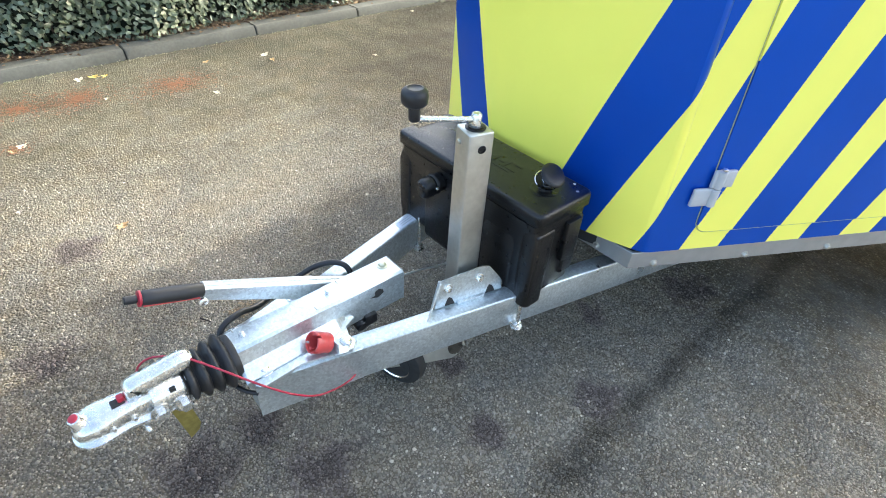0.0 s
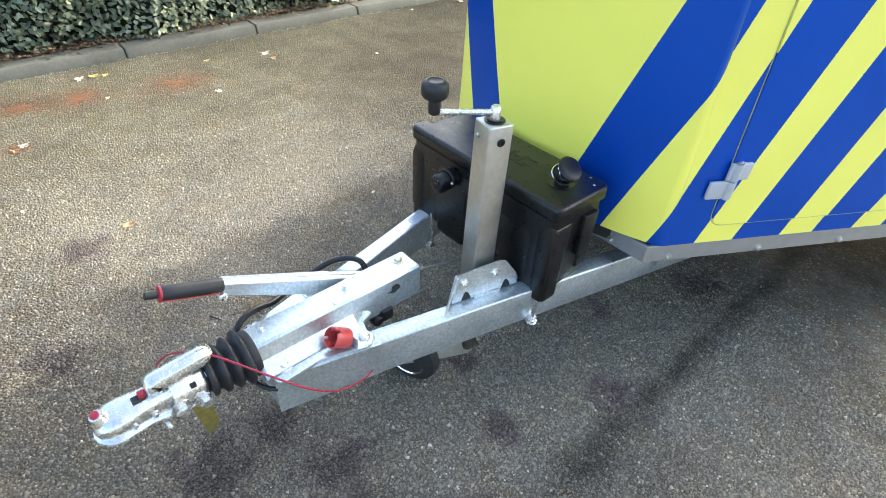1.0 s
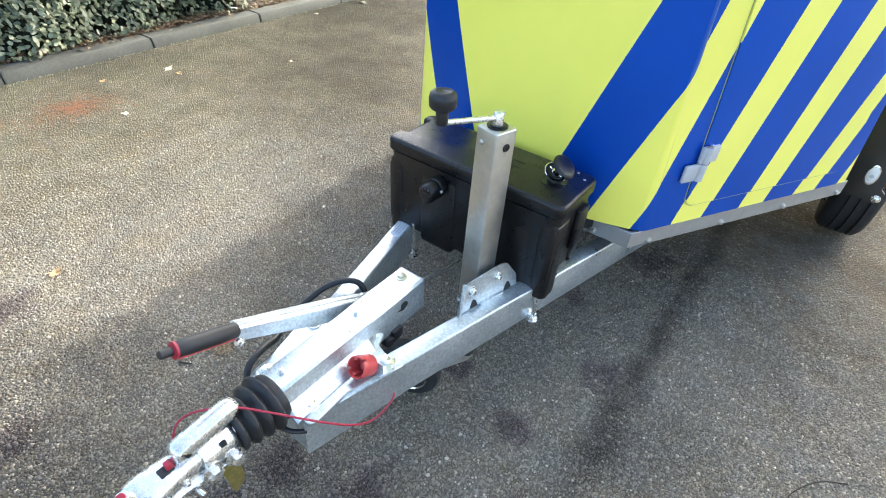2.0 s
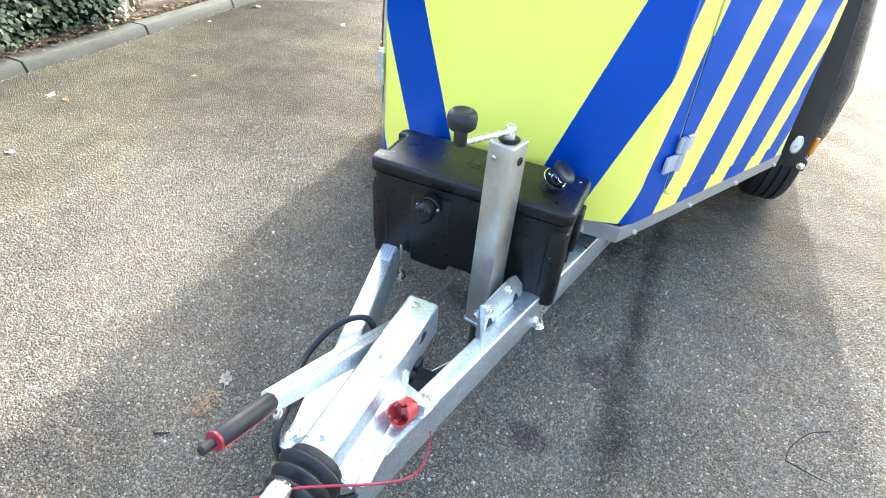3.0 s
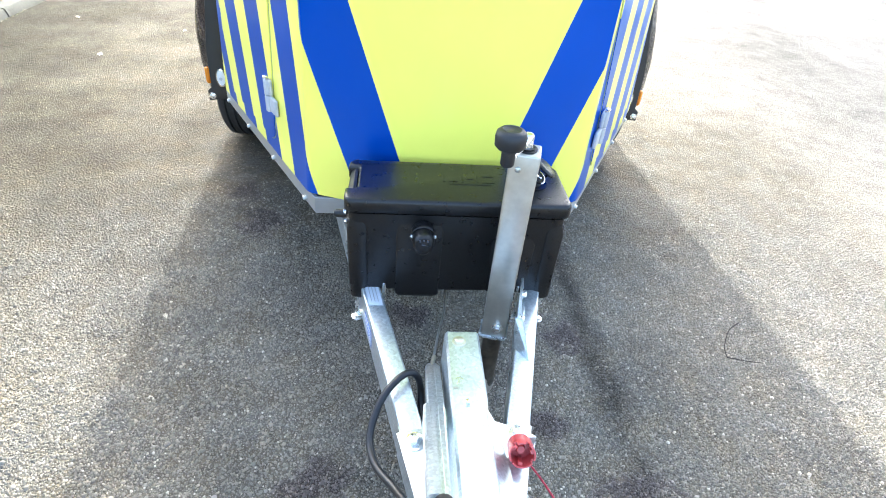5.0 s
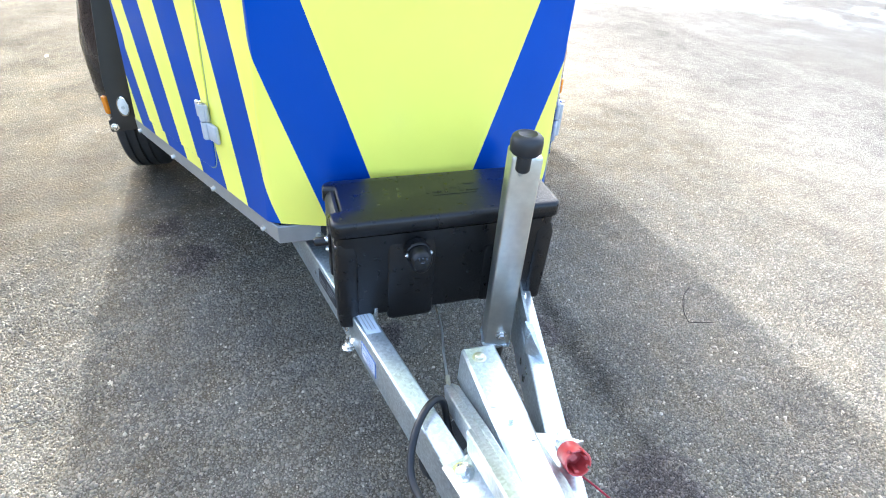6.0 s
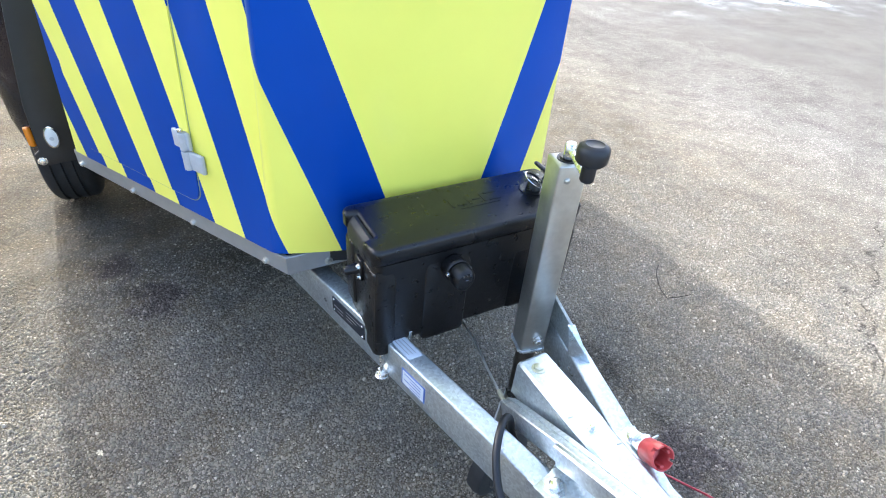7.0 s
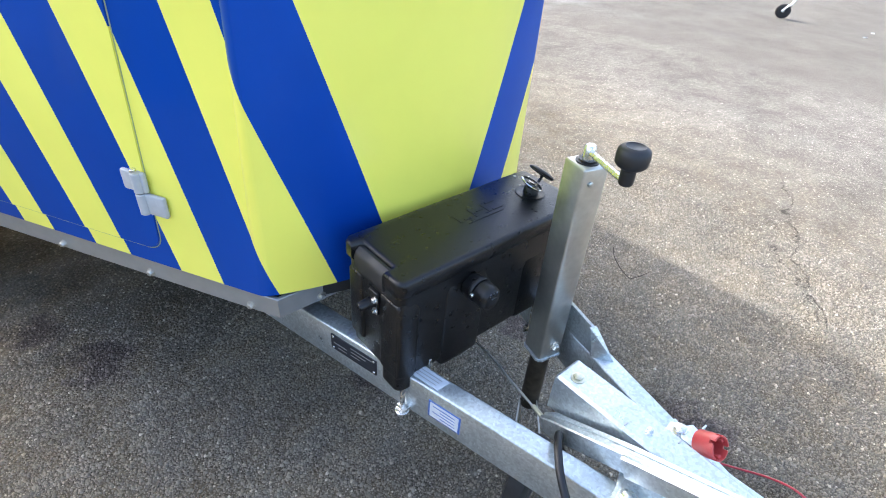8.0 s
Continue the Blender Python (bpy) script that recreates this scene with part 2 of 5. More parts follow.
M_RUBBER = mat("black_rubber", (0.014, 0.014, 0.015), 0.5, vary=0.25, scale=40.0, rough_vary=0.1)
M_CABLE = mat("cable_sheath", (0.012, 0.012, 0.013), 0.4)
M_TYRE = mat("tyre_rubber", (0.016, 0.016, 0.016), 0.75, vary=0.3, scale=50.0)
M_YELLOW = mat("yellow_vinyl", (0.91, 0.85, 0.135), 0.35, coat=0.5, vary=0.025, scale=6.0, rough_vary=0.05)
M_BLUE = mat("blue_vinyl", (0.008, 0.080, 0.50), 0.30, 0.5, spec=0.20, coat=0.24, vary=0.05, scale=5.0)
M_BLUE.node_tree.nodes["Principled BSDF"].inputs["Specular Tint"].default_value = (0.12, 0.70, 1.0, 1)   # retroreflective film
M_GREYPLASTIC = mat("grey_hinge", (0.46, 0.46, 0.46), 0.45, vary=0.05, scale=80.0)
M_SEAL = mat("door_seal", (0.38, 0.42, 0.20), 0.5)
M_RED = mat("red_plastic", (0.50, 0.068, 0.065), 0.32, vary=0.1, scale=80.0)
M_CRIMSON = mat("crimson_plastic", (0.32, 0.012, 0.03), 0.4)
M_REDCORD = mat("red_cord", (0.31, 0.012, 0.035), 0.4, vary=0.15, scale=120.0)
M_GOLD = mat("yellow_passivated", (0.42, 0.36, 0.12), 0.35, 0.8, vary=0.2, scale=70.0)
M_PALEGOLD = mat("pale_passivated", (0.66, 0.63, 0.48), 0.35, 0.8, vary=0.1, scale=90.0)
M_GUARD = mat("black_guard", (0.017, 0.016, 0.015), 0.5, vary=0.15, scale=20.0)
M_GLOSS = mat("glossy_black", (0.012, 0.014, 0.022), 0.12, coat=0.6)
M_CHROME = mat("chrome", (0.72, 0.72, 0.72), 0.08, 1.0)
M_INNER = mat("oily_dark_steel", (0.060, 0.053, 0.042), 0.38, 0.4, vary=0.4, scale=50.0, rough_vary=0.1)
M_LENS = mat("white_lens", (0.75, 0.75, 0.74), 0.15, coat=0.8)
M_AMBER = mat("amber_lens", (0.75, 0.22, 0.01), 0.2, coat=0.6)
M_CONCRETE = mat("kerb_concrete", (0.088, 0.090, 0.078), 0.85, vary=0.12, scale=60.0, vary2=0.16, scale2=4.0, bump=0.4, bump_scale=220.0)
M_SOIL = mat("soil", (0.085, 0.06, 0.038), 0.95, vary=0.4, scale=30.0, bump=1.0, bump_scale=60.0)
M_LEAF = leaf_material("hedge_leaf", (0.060, 0.090, 0.048), (0.30, 0.335, 0.225), 0.38)
M_DEAD = leaf_material("dead_leaf", (0.07, 0.042, 0.025), (0.27, 0.185, 0.10), 0.8)
M_NEEDLE = leaf_material("rust_needles", (0.10, 0.043, 0.021), (0.195, 0.088, 0.040), 0.8)
M_TWIG = mat("twig_bark", (0.035, 0.028, 0.022), 0.9)
M_BRANCH = mat("hedge_branch", (0.10, 0.075, 0.055), 0.9, vary=0.3, scale=50.0)
M_WOOD = mat("weathered_boards", (0.22, 0.17, 0.13), 0.85, vary=0.2, scale=30.0, vary2=0.15, scale2=4.0, bump=0.4, bump_scale=120.0)
M_LABEL = mat("white_label", (0.60, 0.64, 0.68), 0.4, vary=0.06, scale=60.0)
M_LABELBLUE = mat("blue_label", (0.06, 0.14, 0.42), 0.4)
M_DARK = mat("underside_and_hole_black", (0.02, 0.02, 0.02), 0.8)
M_PRINT = mat("dark_print", (0.014, 0.018, 0.026), 0.4)

# ---- building helpers ----
PLAN = Matrix.Diagonal((0.87, 0.87, 0.828, 1))       # metres in one unit of the plan below: along, across, up
HEAD_FIT = Matrix.Translation((0, 0.36, 0.018)) @ Matrix.Diagonal((1, 0.92, 1, 1)) @ Matrix.Translation((0, -0.36, 0))


def part(name, bm, material, parent=None, label="", smooth=40.0):
    """Links a bmesh, drawn in plan units, as one mesh object under a thing or a part."""
    bm.transform(PLAN)
    bmesh.ops.recalc_face_normals(bm, faces=bm.faces)
    me = bpy.data.meshes.new(name)
    bm.to_mesh(me)
    bm.free()
    for m in material if isinstance(material, (list, tuple)) else [material]:
        me.materials.append(m)
    if smooth:
        me.shade_smooth()
        me.set_sharp_from_angle(angle=radians(smooth))
    ob = new(name, me)
    if parent is not None:
        ob.parent = parent
    if label:
        ob["label"] = label
    return ob


def front_part(name, bm, material, parent=None, label="", smooth=40.0):
    """A part of the coupling ahead of the drawbar plate."""
    bm.transform(HEAD_FIT)
    return part(name, bm, material, parent, label, smooth)


def thing(name, label, category, group="", kind="", at=(0, 0, 0)):
    ob = new(name)
    ob.empty_display_size = 0.1
    return tagged(ob, label, category, group, kind)


def box(bm, lo, hi, bevel=0.0, seg=2, m=None):
    """A block between two corners, with rounded edges."""
    lo, hi = Vector(lo), Vector(hi)
    r = bmesh.ops.create_cube(bm, size=1.0)
    vs = r["verts"]
    c, s = (lo + hi) / 2, hi - lo
    for v in vs:
        v.co = Vector((v.co.x * s.x, v.co.y * s.y, v.co.z * s.z)) + c
    if m is not None:
        bmesh.ops.transform(bm, matrix=m, verts=vs)
    if bevel:
        es = list({e for v in vs for e in v.link_edges})
        bmesh.ops.bevel(bm, geom=es, offset=bevel, segments=seg, profile=0.5, affect="EDGES")


def prism(bm, pts, lo, hi, bevel=0.0, m=None, seg=2):
    """A polygon of (x, y) drawn up from z = lo to hi."""
    vs = [bm.verts.new((x, y, lo)) for x, y in pts]
    f = bm.faces.new(vs)
    r = bmesh.ops.extrude_face_region(bm, geom=[f])
    top = [g for g in r["geom"] if isinstance(g, bmesh.types.BMVert)]
    for v in top:
        v.co.z = hi
    every = vs + top
    if bevel:
        es = list({e for v in every for e in v.link_edges})
        r = bmesh.ops.bevel(bm, geom=es, offset=bevel, segments=seg, profile=0.5, affect="EDGES")
        every = list({v for v in every if v.is_valid} | set(r["verts"]))
    if m is not None:
        bmesh.ops.transform(bm, matrix=m, verts=every)


def frame_to(a, b):
    """A pose with z along a to b, at a."""
    a, b = Vector(a), Vector(b)
    return Matrix.Translation(a) @ (b - a).to_track_quat("Z", "Y").to_matrix().to_4x4()


def lathe(bm, a, b, profile, n=20, closed=True):
    """A turned form on the line a to b: profile rows of (distance along, radius)."""
    m = frame_to(a, b)
    rings = []
    for z, r in profile:
        rings.append([bm.verts.new(m @ Vector((r * math.cos(2 * math.pi * i / n), r * math.sin(2 * math.pi * i / n), z))) for i in range(n)])
    for p, q in zip(rings, rings[1:]):
        for i in range(n):
            bm.faces.new((p[i], p[(i + 1) % n], q[(i + 1) % n], q[i]))
    if closed:
        bm.faces.new(rings[0][::-1])
        bm.faces.new(rings[-1])


def rod(bm, a, b, r, n=14, ease=0.15):
    """A round bar with slightly eased ends."""
    d = (Vector(b) - Vector(a)).length
    k = min(r * ease, d * 0.2)
    lathe(bm, a, b, [(0, r - k), (k, r), (d - k, r), (d, r - k)], n)


def smooth_path(pts, n=8):
    """Catmull-Rom through the points."""
    p = [Vector(q) for q in pts]
    p = [2 * p[0] - p[1]] + p + [2 * p[-1] - p[-2]]
    out = []
    for i in range(1, len(p) - 2):
        for k in range(n):
            t = k / n
            a0, a1, a2, a3 = p[i - 1], p[i], p[i + 1], p[i + 2]
            out.append(0.5 * ((2 * a1) + (a2 - a0) * t + (2 * a0 - 5 * a1 + 4 * a2 - a3) * t * t + (3 * a1 - a0 - 3 * a2 + a3) * t ** 3))
    out.append(p[-2])
    return out


def tube(bm, pts, r, n=10, steps=8, taper=1.0):
    """A round cord through the points."""
    path = smooth_path(pts, steps)
    rings = []
    side = None
    for i, c in enumerate(path):
        d = (path[min(i + 1, len(path) - 1)] - path[max(i - 1, 0)]).normalized()
        if side is None:
            side = d.orthogonal().normalized()
        side = (side - d * side.dot(d)).normalized()
        up = d.cross(side)
        rr = r * (1 + (taper - 1) * i / (len(path) - 1))
        rings.append([bm.verts.new(c + rr * (math.cos(2 * math.pi * k / n) * side + math.sin(2 * math.pi * k / n) * up)) for k in range(n)])
    for p, q in zip(rings, rings[1:]):
        for k in range(n):
            bm.faces.new((p[k], p[(k + 1) % n], q[(k + 1) % n], q[k]))
    bm.faces.new(rings[0][::-1])
    bm.faces.new(rings[-1])


def bolt(bm, at, direction, r=0.012, h=0.009, washer=True):
    """A hexagon head on its washer."""
    at, d = Vector(at), Vector(direction).normalized()
    if washer:
        lathe(bm, at, at + d, [(0, r * 1.45), (0.002, r * 1.45), (0.0025, r * 1.3)], 16)
    lathe(bm, at, at + d, [(0.002, r), (0.002 + h * 0.8, r), (0.002 + h, r * 0.8)], 6)


def B():
    return bmesh.new()


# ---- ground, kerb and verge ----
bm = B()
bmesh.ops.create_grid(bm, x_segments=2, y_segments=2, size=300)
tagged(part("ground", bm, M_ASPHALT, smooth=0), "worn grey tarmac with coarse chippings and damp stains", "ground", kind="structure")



def standing_chippings():
    """Angular stones pressed into the binder, thinning out towards the edge of their stretch. In metres."""
    rs = np.random.RandomState(5)
    step = 0.0059
    gx, gy = np.meshgrid(np.arange(*CHIP_X, step), np.arange(*CHIP_Y, step * 0.866))
    gx = gx + (np.arange(gx.shape[0])[:, None] % 2) * step / 2
    at = np.stack([gx.ravel(), gy.ravel()], 1)
    at += rs.uniform(-0.42, 0.42, at.shape) * step
    keep = np.ones(len(at))
    for k, (lo, hi) in enumerate((CHIP_X, CHIP_Y)):
        keep *= np.clip((at[:, k] - lo) / CHIP_FADE, 0, 1) * np.clip((hi - at[:, k]) / CHIP_FADE, 0, 1)
    at = at[rs.rand(len(at)) < keep]
    k = len(at)
    r = np.clip(rs.lognormal(math.log(0.0029), 0.36, k), 0.0014, 0.0070)
    rough_there = 0.5 + 0.5 * np.sin(at[:, 0] * 61 + 3 * np.sin(at[:, 1] * 23)) * np.sin(at[:, 1] * 71 + 3 * np.sin(at[:, 0] * 29))
    h = r * rs.uniform(0.26, 1.05, k) * (0.7 + 0.6 * rough_there)
    turn = rs.uniform(0, 6.283, k)
    ring = np.radians([0, 72, 144, 216, 288, 36, 150, 270])
    angle = turn[:, None] + ring + rs.uniform(-0.3, 0.3, (k, 8))
    far = r[:, None] * np.array([1, 1, 1, 1, 1, 0.55, 0.55, 0.55]) * rs.uniform(0.75, 1.2, (k, 8))
    co = np.zeros((k, 8, 3), np.float32)
    co[:, :, 0] = at[:, :1] + far * np.cos(angle)
    co[:, :, 1] = at[:, 1:] + far * np.sin(angle)
    co[:, :5, 2] = -0.001
    co[:, 5:, 2] = h[:, None] * rs.uniform(0.65, 1.25, (k, 3))
    tri = np.array([(0, 1, 5), (1, 6, 5), (1, 2, 6), (2, 3, 6), (3, 7, 6), (3, 4, 7), (4, 0, 7), (0, 5, 7), (5, 6, 7)])
    loops = (np.arange(k)[:, None, None] * 8 + tri).ravel().astype(np.int32)
    me = bpy.data.meshes.new("chippings")
    me.vertices.add(k * 8)
    me.vertices.foreach_set("co", co.ravel())
    me.loops.add(len(loops))
    me.loops.foreach_set("vertex_index", loops)
    me.polygons.add(len(loops) // 3)
    me.polygons.foreach_set("loop_start", np.arange(0, len(loops), 3, dtype=np.int32))
    me.update(calc_edges=True)
    me.materials.append(M_CHIPS)
    return new("chippings", me)


tagged(standing_chippings(), "coarse angular stone chippings standing out of the tarmac", "chippings", kind="stuff")

KERB_X, KERB_H = -3.589, 0.078
KERB_TURN = Matrix.Translation((KERB_X, 1.0, 0)) @ Matrix.Rotation(radians(1.5), 4, "Z")


def kerb_stone(y0, y1):
    bm = B()
    pts = [(0, 0), (-0.014, KERB_H - 0.018), (-0.030, KERB_H), (-0.165, KERB_H), (-0.165, 0)]
    vs = []
    for y in (y0, y1):
        vs.append([bm.verts.new((x, y, z)) for x, z in pts])
    for i in range(len(pts)):
        bm.faces.new((vs[0][i], vs[0][(i + 1) % len(pts)], vs[1][(i + 1) % len(pts)], vs[1][i]))
    bm.faces.new(vs[0][::-1])
    bm.faces.new(vs[1])
    es = [e for e in bm.edges if e.calc_length() < 0.3]
    bmesh.ops.bevel(bm, geom=es, offset=0.006, segments=2, affect="EDGES")
    bm.transform(KERB_TURN)
    return bm


kerb = tagged(new("kerb"), "grey concrete kerb of long stones beside the tarmac", "kerb", kind="structure")
for i in range(-6, 14):
    y0 = 0.02 + 1.054 * (i - 1)
    part("kerb_stone", kerb_stone(y0 + 0.004, y0 + 1.054 - 0.004), M_CONCRETE, kerb)

bm = B()
box(bm, (-40, -12, 0.0), (-0.150, 18, 0.068))
bm.transform(KERB_TURN)
tagged(part("verge", bm, M_SOIL, smooth=0), "bare brown soil strip under the hedge behind the kerb", "soil", kind="structure")

# ---- the trailer's body ----
NOSE_X, NOSE_Y = 0.42, 1.40                          # corner of the sill rail
BOW_Y, BOW = 1.324, 0.43                             # the front bows out: y = BOW_Y + BOW * x * x
FLAT, NOSE_R = 0.43, 0.0536                          # half width of the front, rounding of its corners
SIDE = Vector((0.491, 0.871, 0))                     # run of the splayed side
TURN_A = math.acos(SIDE.x)
START_A = math.atan(2 * BOW * FLAT)
ARC = NOSE_R * (TURN_A - START_A)
S0 = FLAT + ARC + 0.0088                             # unrolled place of the side's zero mark
SIDE_END = S0 + 0.955
BODY_LO, BODY_HI, LEAN_IN = 0.610, 2.25, 0.05


def plan(u):
    """Place and outward normal on the body's outline at the unrolled distance u from the middle of the front."""
    s = 1 if u >= 0 else -1
    u = abs(u)
    end = Vector((FLAT + NOSE_R * (math.sin(TURN_A) - math.sin(START_A)), BOW_Y + BOW * FLAT ** 2 + NOSE_R * (math.cos(START_A) - math.cos(TURN_A)), 0))
    if u <= FLAT:
        a = math.atan(2 * BOW * u)
        p, n, w = Vector((u, BOW_Y + BOW * u * u, 0)), Vector((math.sin(a), -math.cos(a), 0)), 0.0
    elif u <= FLAT + ARC:
        a = START_A + (u - FLAT) / NOSE_R
        p = Vector((FLAT + NOSE_R * (math.sin(a) - math.sin(START_A)), BOW_Y + BOW * FLAT ** 2 + NOSE_R * (math.cos(START_A) - math.cos(a)), 0))
        n, w = Vector((math.sin(a), -math.cos(a), 0)), (u - FLAT) / ARC
    elif u <= SIDE_END:
        p = end + SIDE * (u - FLAT - ARC)
        n, w = Vector((SIDE.y, -SIDE.x, 0)), 1.0
    else:
        p = end + SIDE * (SIDE_END - FLAT - ARC) + Vector((0, u - SIDE_END, 0))
        n, w = Vector((1, 0, 0)), 1.0
    return Vector((s * p.x, p.y, 0)), Vector((s * n.x, n.y, 0)), w


def on_body(u, z, out=0.0):
    p, n, w = plan(u)
    return p + n * (out - LEAN_IN * w * (z - 0.62)) + Vector((0, 0, z))


# stripe edges on each side: distance along the side at heights 0.62 and 1.30
EDGES = {
    1: [(-0.060, 0.145), (0.092, 0.324), (0.224, 0.457), (0.394, 0.620), (0.516, 0.745), (0.668, 0.945), (0.785, 1.043), (0.91, 1.17)],
    -1: [(-0.058, 0.138), (0.095, 0.293), (0.226, 0.433), (0.390, 0.60), (0.510, 0.737), (0.660, 0.892), (0.772, 1.02), (0.89, 1.14)],
}
BEND = {1: (0.411, 1.032, 0.501), -1: (0.403, 1.022, 0.486)}    # bend of the front stripe, and its run at height 1.30


def line_at(pair, z):
    return S0 + pair[0] + (pair[1] - pair[0]) * (z - 0.62) / 0.68


def is_blue(u, z):
    s = 1 if u >= 0 else -1
    u = abs(u)
    inner = 0.104 + 0.312 * (z - 0.62)
    bu, bz, top = BEND[s]
    outer = 0.278 + (bu - 0.278) * (z - 0.62) / (bz - 0.62) if z < bz else bu + (top - bu) * (z - bz) / (1.30 - bz)
    if u < inner:
        return False
    if u < outer:
        return True
    return sum(u > line_at(p, z) for p in EDGES[s]) % 2 == 1


def cut_stripes(bm, s):
    """Cuts an unrolled sheet (u along x, height along z) on one side at every stripe edge."""
    def cut(u0, z0, u1, z1):
        d = Vector((s * (u1 - u0), 0, z1 - z0))
        bmesh.ops.bisect_plane(bm, geom=bm.verts[:] + bm.edges[:] + bm.faces[:], plane_co=(s * u0, 0, z0), plane_no=(d.z, 0, -d.x), dist=1e-5)
    for p in EDGES[s]:
        cut(line_at(p, 0.62), 0.62, line_at(p, 1.30), 1.30)
    bu, bz, top = BEND[s]
    cut(0.278, 0.62, bu, bz)
    cut(bu, bz, top, 1.30)
    cut(0.104, 0.62, 0.104 + 0.312, 1.62)


def striped(bm, out):
    """Colours an unrolled sheet and bends it onto the body."""
    for f in bm.faces:
        c = f.calc_center_median()
        f.material_index = 1 if is_blue(c.x, c.z) else 0
    for v in bm.verts:
        v.co = on_body(v.co.x, v.co.z, out)


def unrolled_strip(s, lo, hi):
    us = sorted({FLAT * i / 10 for i in range(10)} | {FLAT, SIDE_END, SIDE_END + 0.02, SIDE_END + 1.5} | {FLAT + ARC * i / 10 for i in range(1, 11)})
    bm = B()
    grid = [[bm.verts.new((s * u, 0, z)) for z in (lo, hi)] for u in us]
    for p, q in zip(grid, grid[1:]):
        bm.faces.new((p[0], q[0], q[1], p[1]))
    return bm


trailer = thing("trailer", "box trailer with yellow and blue striped sides on a galvanised drawbar", "trailer")
shell = B()
for s in (1, -1):
    half = unrolled_strip(s, BODY_LO, BODY_HI)
    cut_stripes(half, s)
    striped(half, 0.0)
    tmp = bpy.data.meshes.new("tmp")
    half.to_mesh(tmp)
    half.free()
    shell.from_mesh(tmp)
    bpy.data.meshes.remove(tmp)
bmesh.ops.remove_doubles(shell, verts=shell.verts, dist=1e-5)
body = part("body", shell, [M_YELLOW, M_BLUE], trailer, "glossy yellow and blue striped body with rounded front corners", smooth=25)

# roof, floor and back close the body
ends = [on_body(u, BODY_HI) for u in (-SIDE_END - 1.5, -SIDE_END, -S0, -FLAT, -FLAT / 2, 0.0, FLAT / 2, FLAT, S0, SIDE_END, SIDE_END + 1.5)]
bm = B()
prism(bm, [(p.x, p.y) for p in ends], BODY_HI - 0.02, BODY_HI + 0.03, 0.01)
part("roof", bm, M_YELLOW, trailer)
ends = [on_body(u, 0.62, -0.02) for u in (-SIDE_END - 1.5, -SIDE_END, -S0, -FLAT, -FLAT / 2, 0.0, FLAT / 2, FLAT, S0, SIDE_END, SIDE_END + 1.5)]
bm = B()
prism(bm, [(p.x, p.y) for p in ends], 0.555, 0.60)
part("floor_panel", bm, M_DARK, trailer, "dark underside of the trailer floor")
# unseen rear: width set by the ground shadow, low skirt blocks sun
q = on_body(SIDE_END + 1.5, 0.62)
bm = B()
box(bm, (-1.24, q.y, 0.24), (1.24, q.y + 0.9, BODY_HI + 0.02), 0.03, 3)
part("unseen_rear", bm, M_YELLOW, trailer, "unseen full-width rear of the body behind the wheels, placed to cast shadow")

# aluminium sill rail round the foot of the body, square at the nose corners
RAIL_LO, RAIL_HI = 0.540, 0.603
bm = B()
prof = [(0.0, RAIL_LO), (0.010, RAIL_LO), (0.0115, RAIL_LO + 0.002), (0.0115, RAIL_HI - 0.002), (0.010, RAIL_HI), (0.0, RAIL_HI)]
V = Vector((NOSE_X, NOSE_Y, 0))
bis = Vector((math.sin(TURN_A / 2), -math.cos(TURN_A / 2), 0)) / math.cos(TURN_A / 2)
rows = []
side_end = V + SIDE * 1.045
for p, n in ((side_end, Vector((SIDE.y, -SIDE.x, 0))), (V, bis)):
    rows.append((p, n))
pts = [(Vector((-p.x, p.y, 0)), Vector((-n.x, n.y, 0))) for p, n in rows] + rows[::-1]
loops = [[bm.verts.new(p + n * o + Vector((0, 0, z))) for o, z in prof] for p, n in pts]
for a_, b_ in zip(loops, loops[1:]):
    for i in range(len(prof)):
        bm.faces.new((a_[i], a_[(i + 1) % len(prof)], b_[(i + 1) % len(prof)], b_[i]))
bm.faces.new(loops[0])
bm.faces.new(loops[-1][::-1])
rail = part("sill_rail", bm, M_ALU, trailer, "grey aluminium sill rail with bolts", smooth=20)
for s in (1, -1):
    for d in (0.025, 0.345, 0.655, 0.955):
        p = V + SIDE * (d + 0.052)
        n = Vector((s * SIDE.y, -SIDE.x, 0))
        p = Vector((s * p.x, p.y, 0.556)) + n * 0.0115
        bm = B()
        bolt(bm, p, n, 0.0085, 0.009)
        part("bolt", bm, M_POST, rail)
    bm = B()
    bolt(bm, (s * 0.307, NOSE_Y - 0.0115, 0.557), (0, -1, 0), 0.0085, 0.009)
    part("bolt", bm, M_POST, rail)

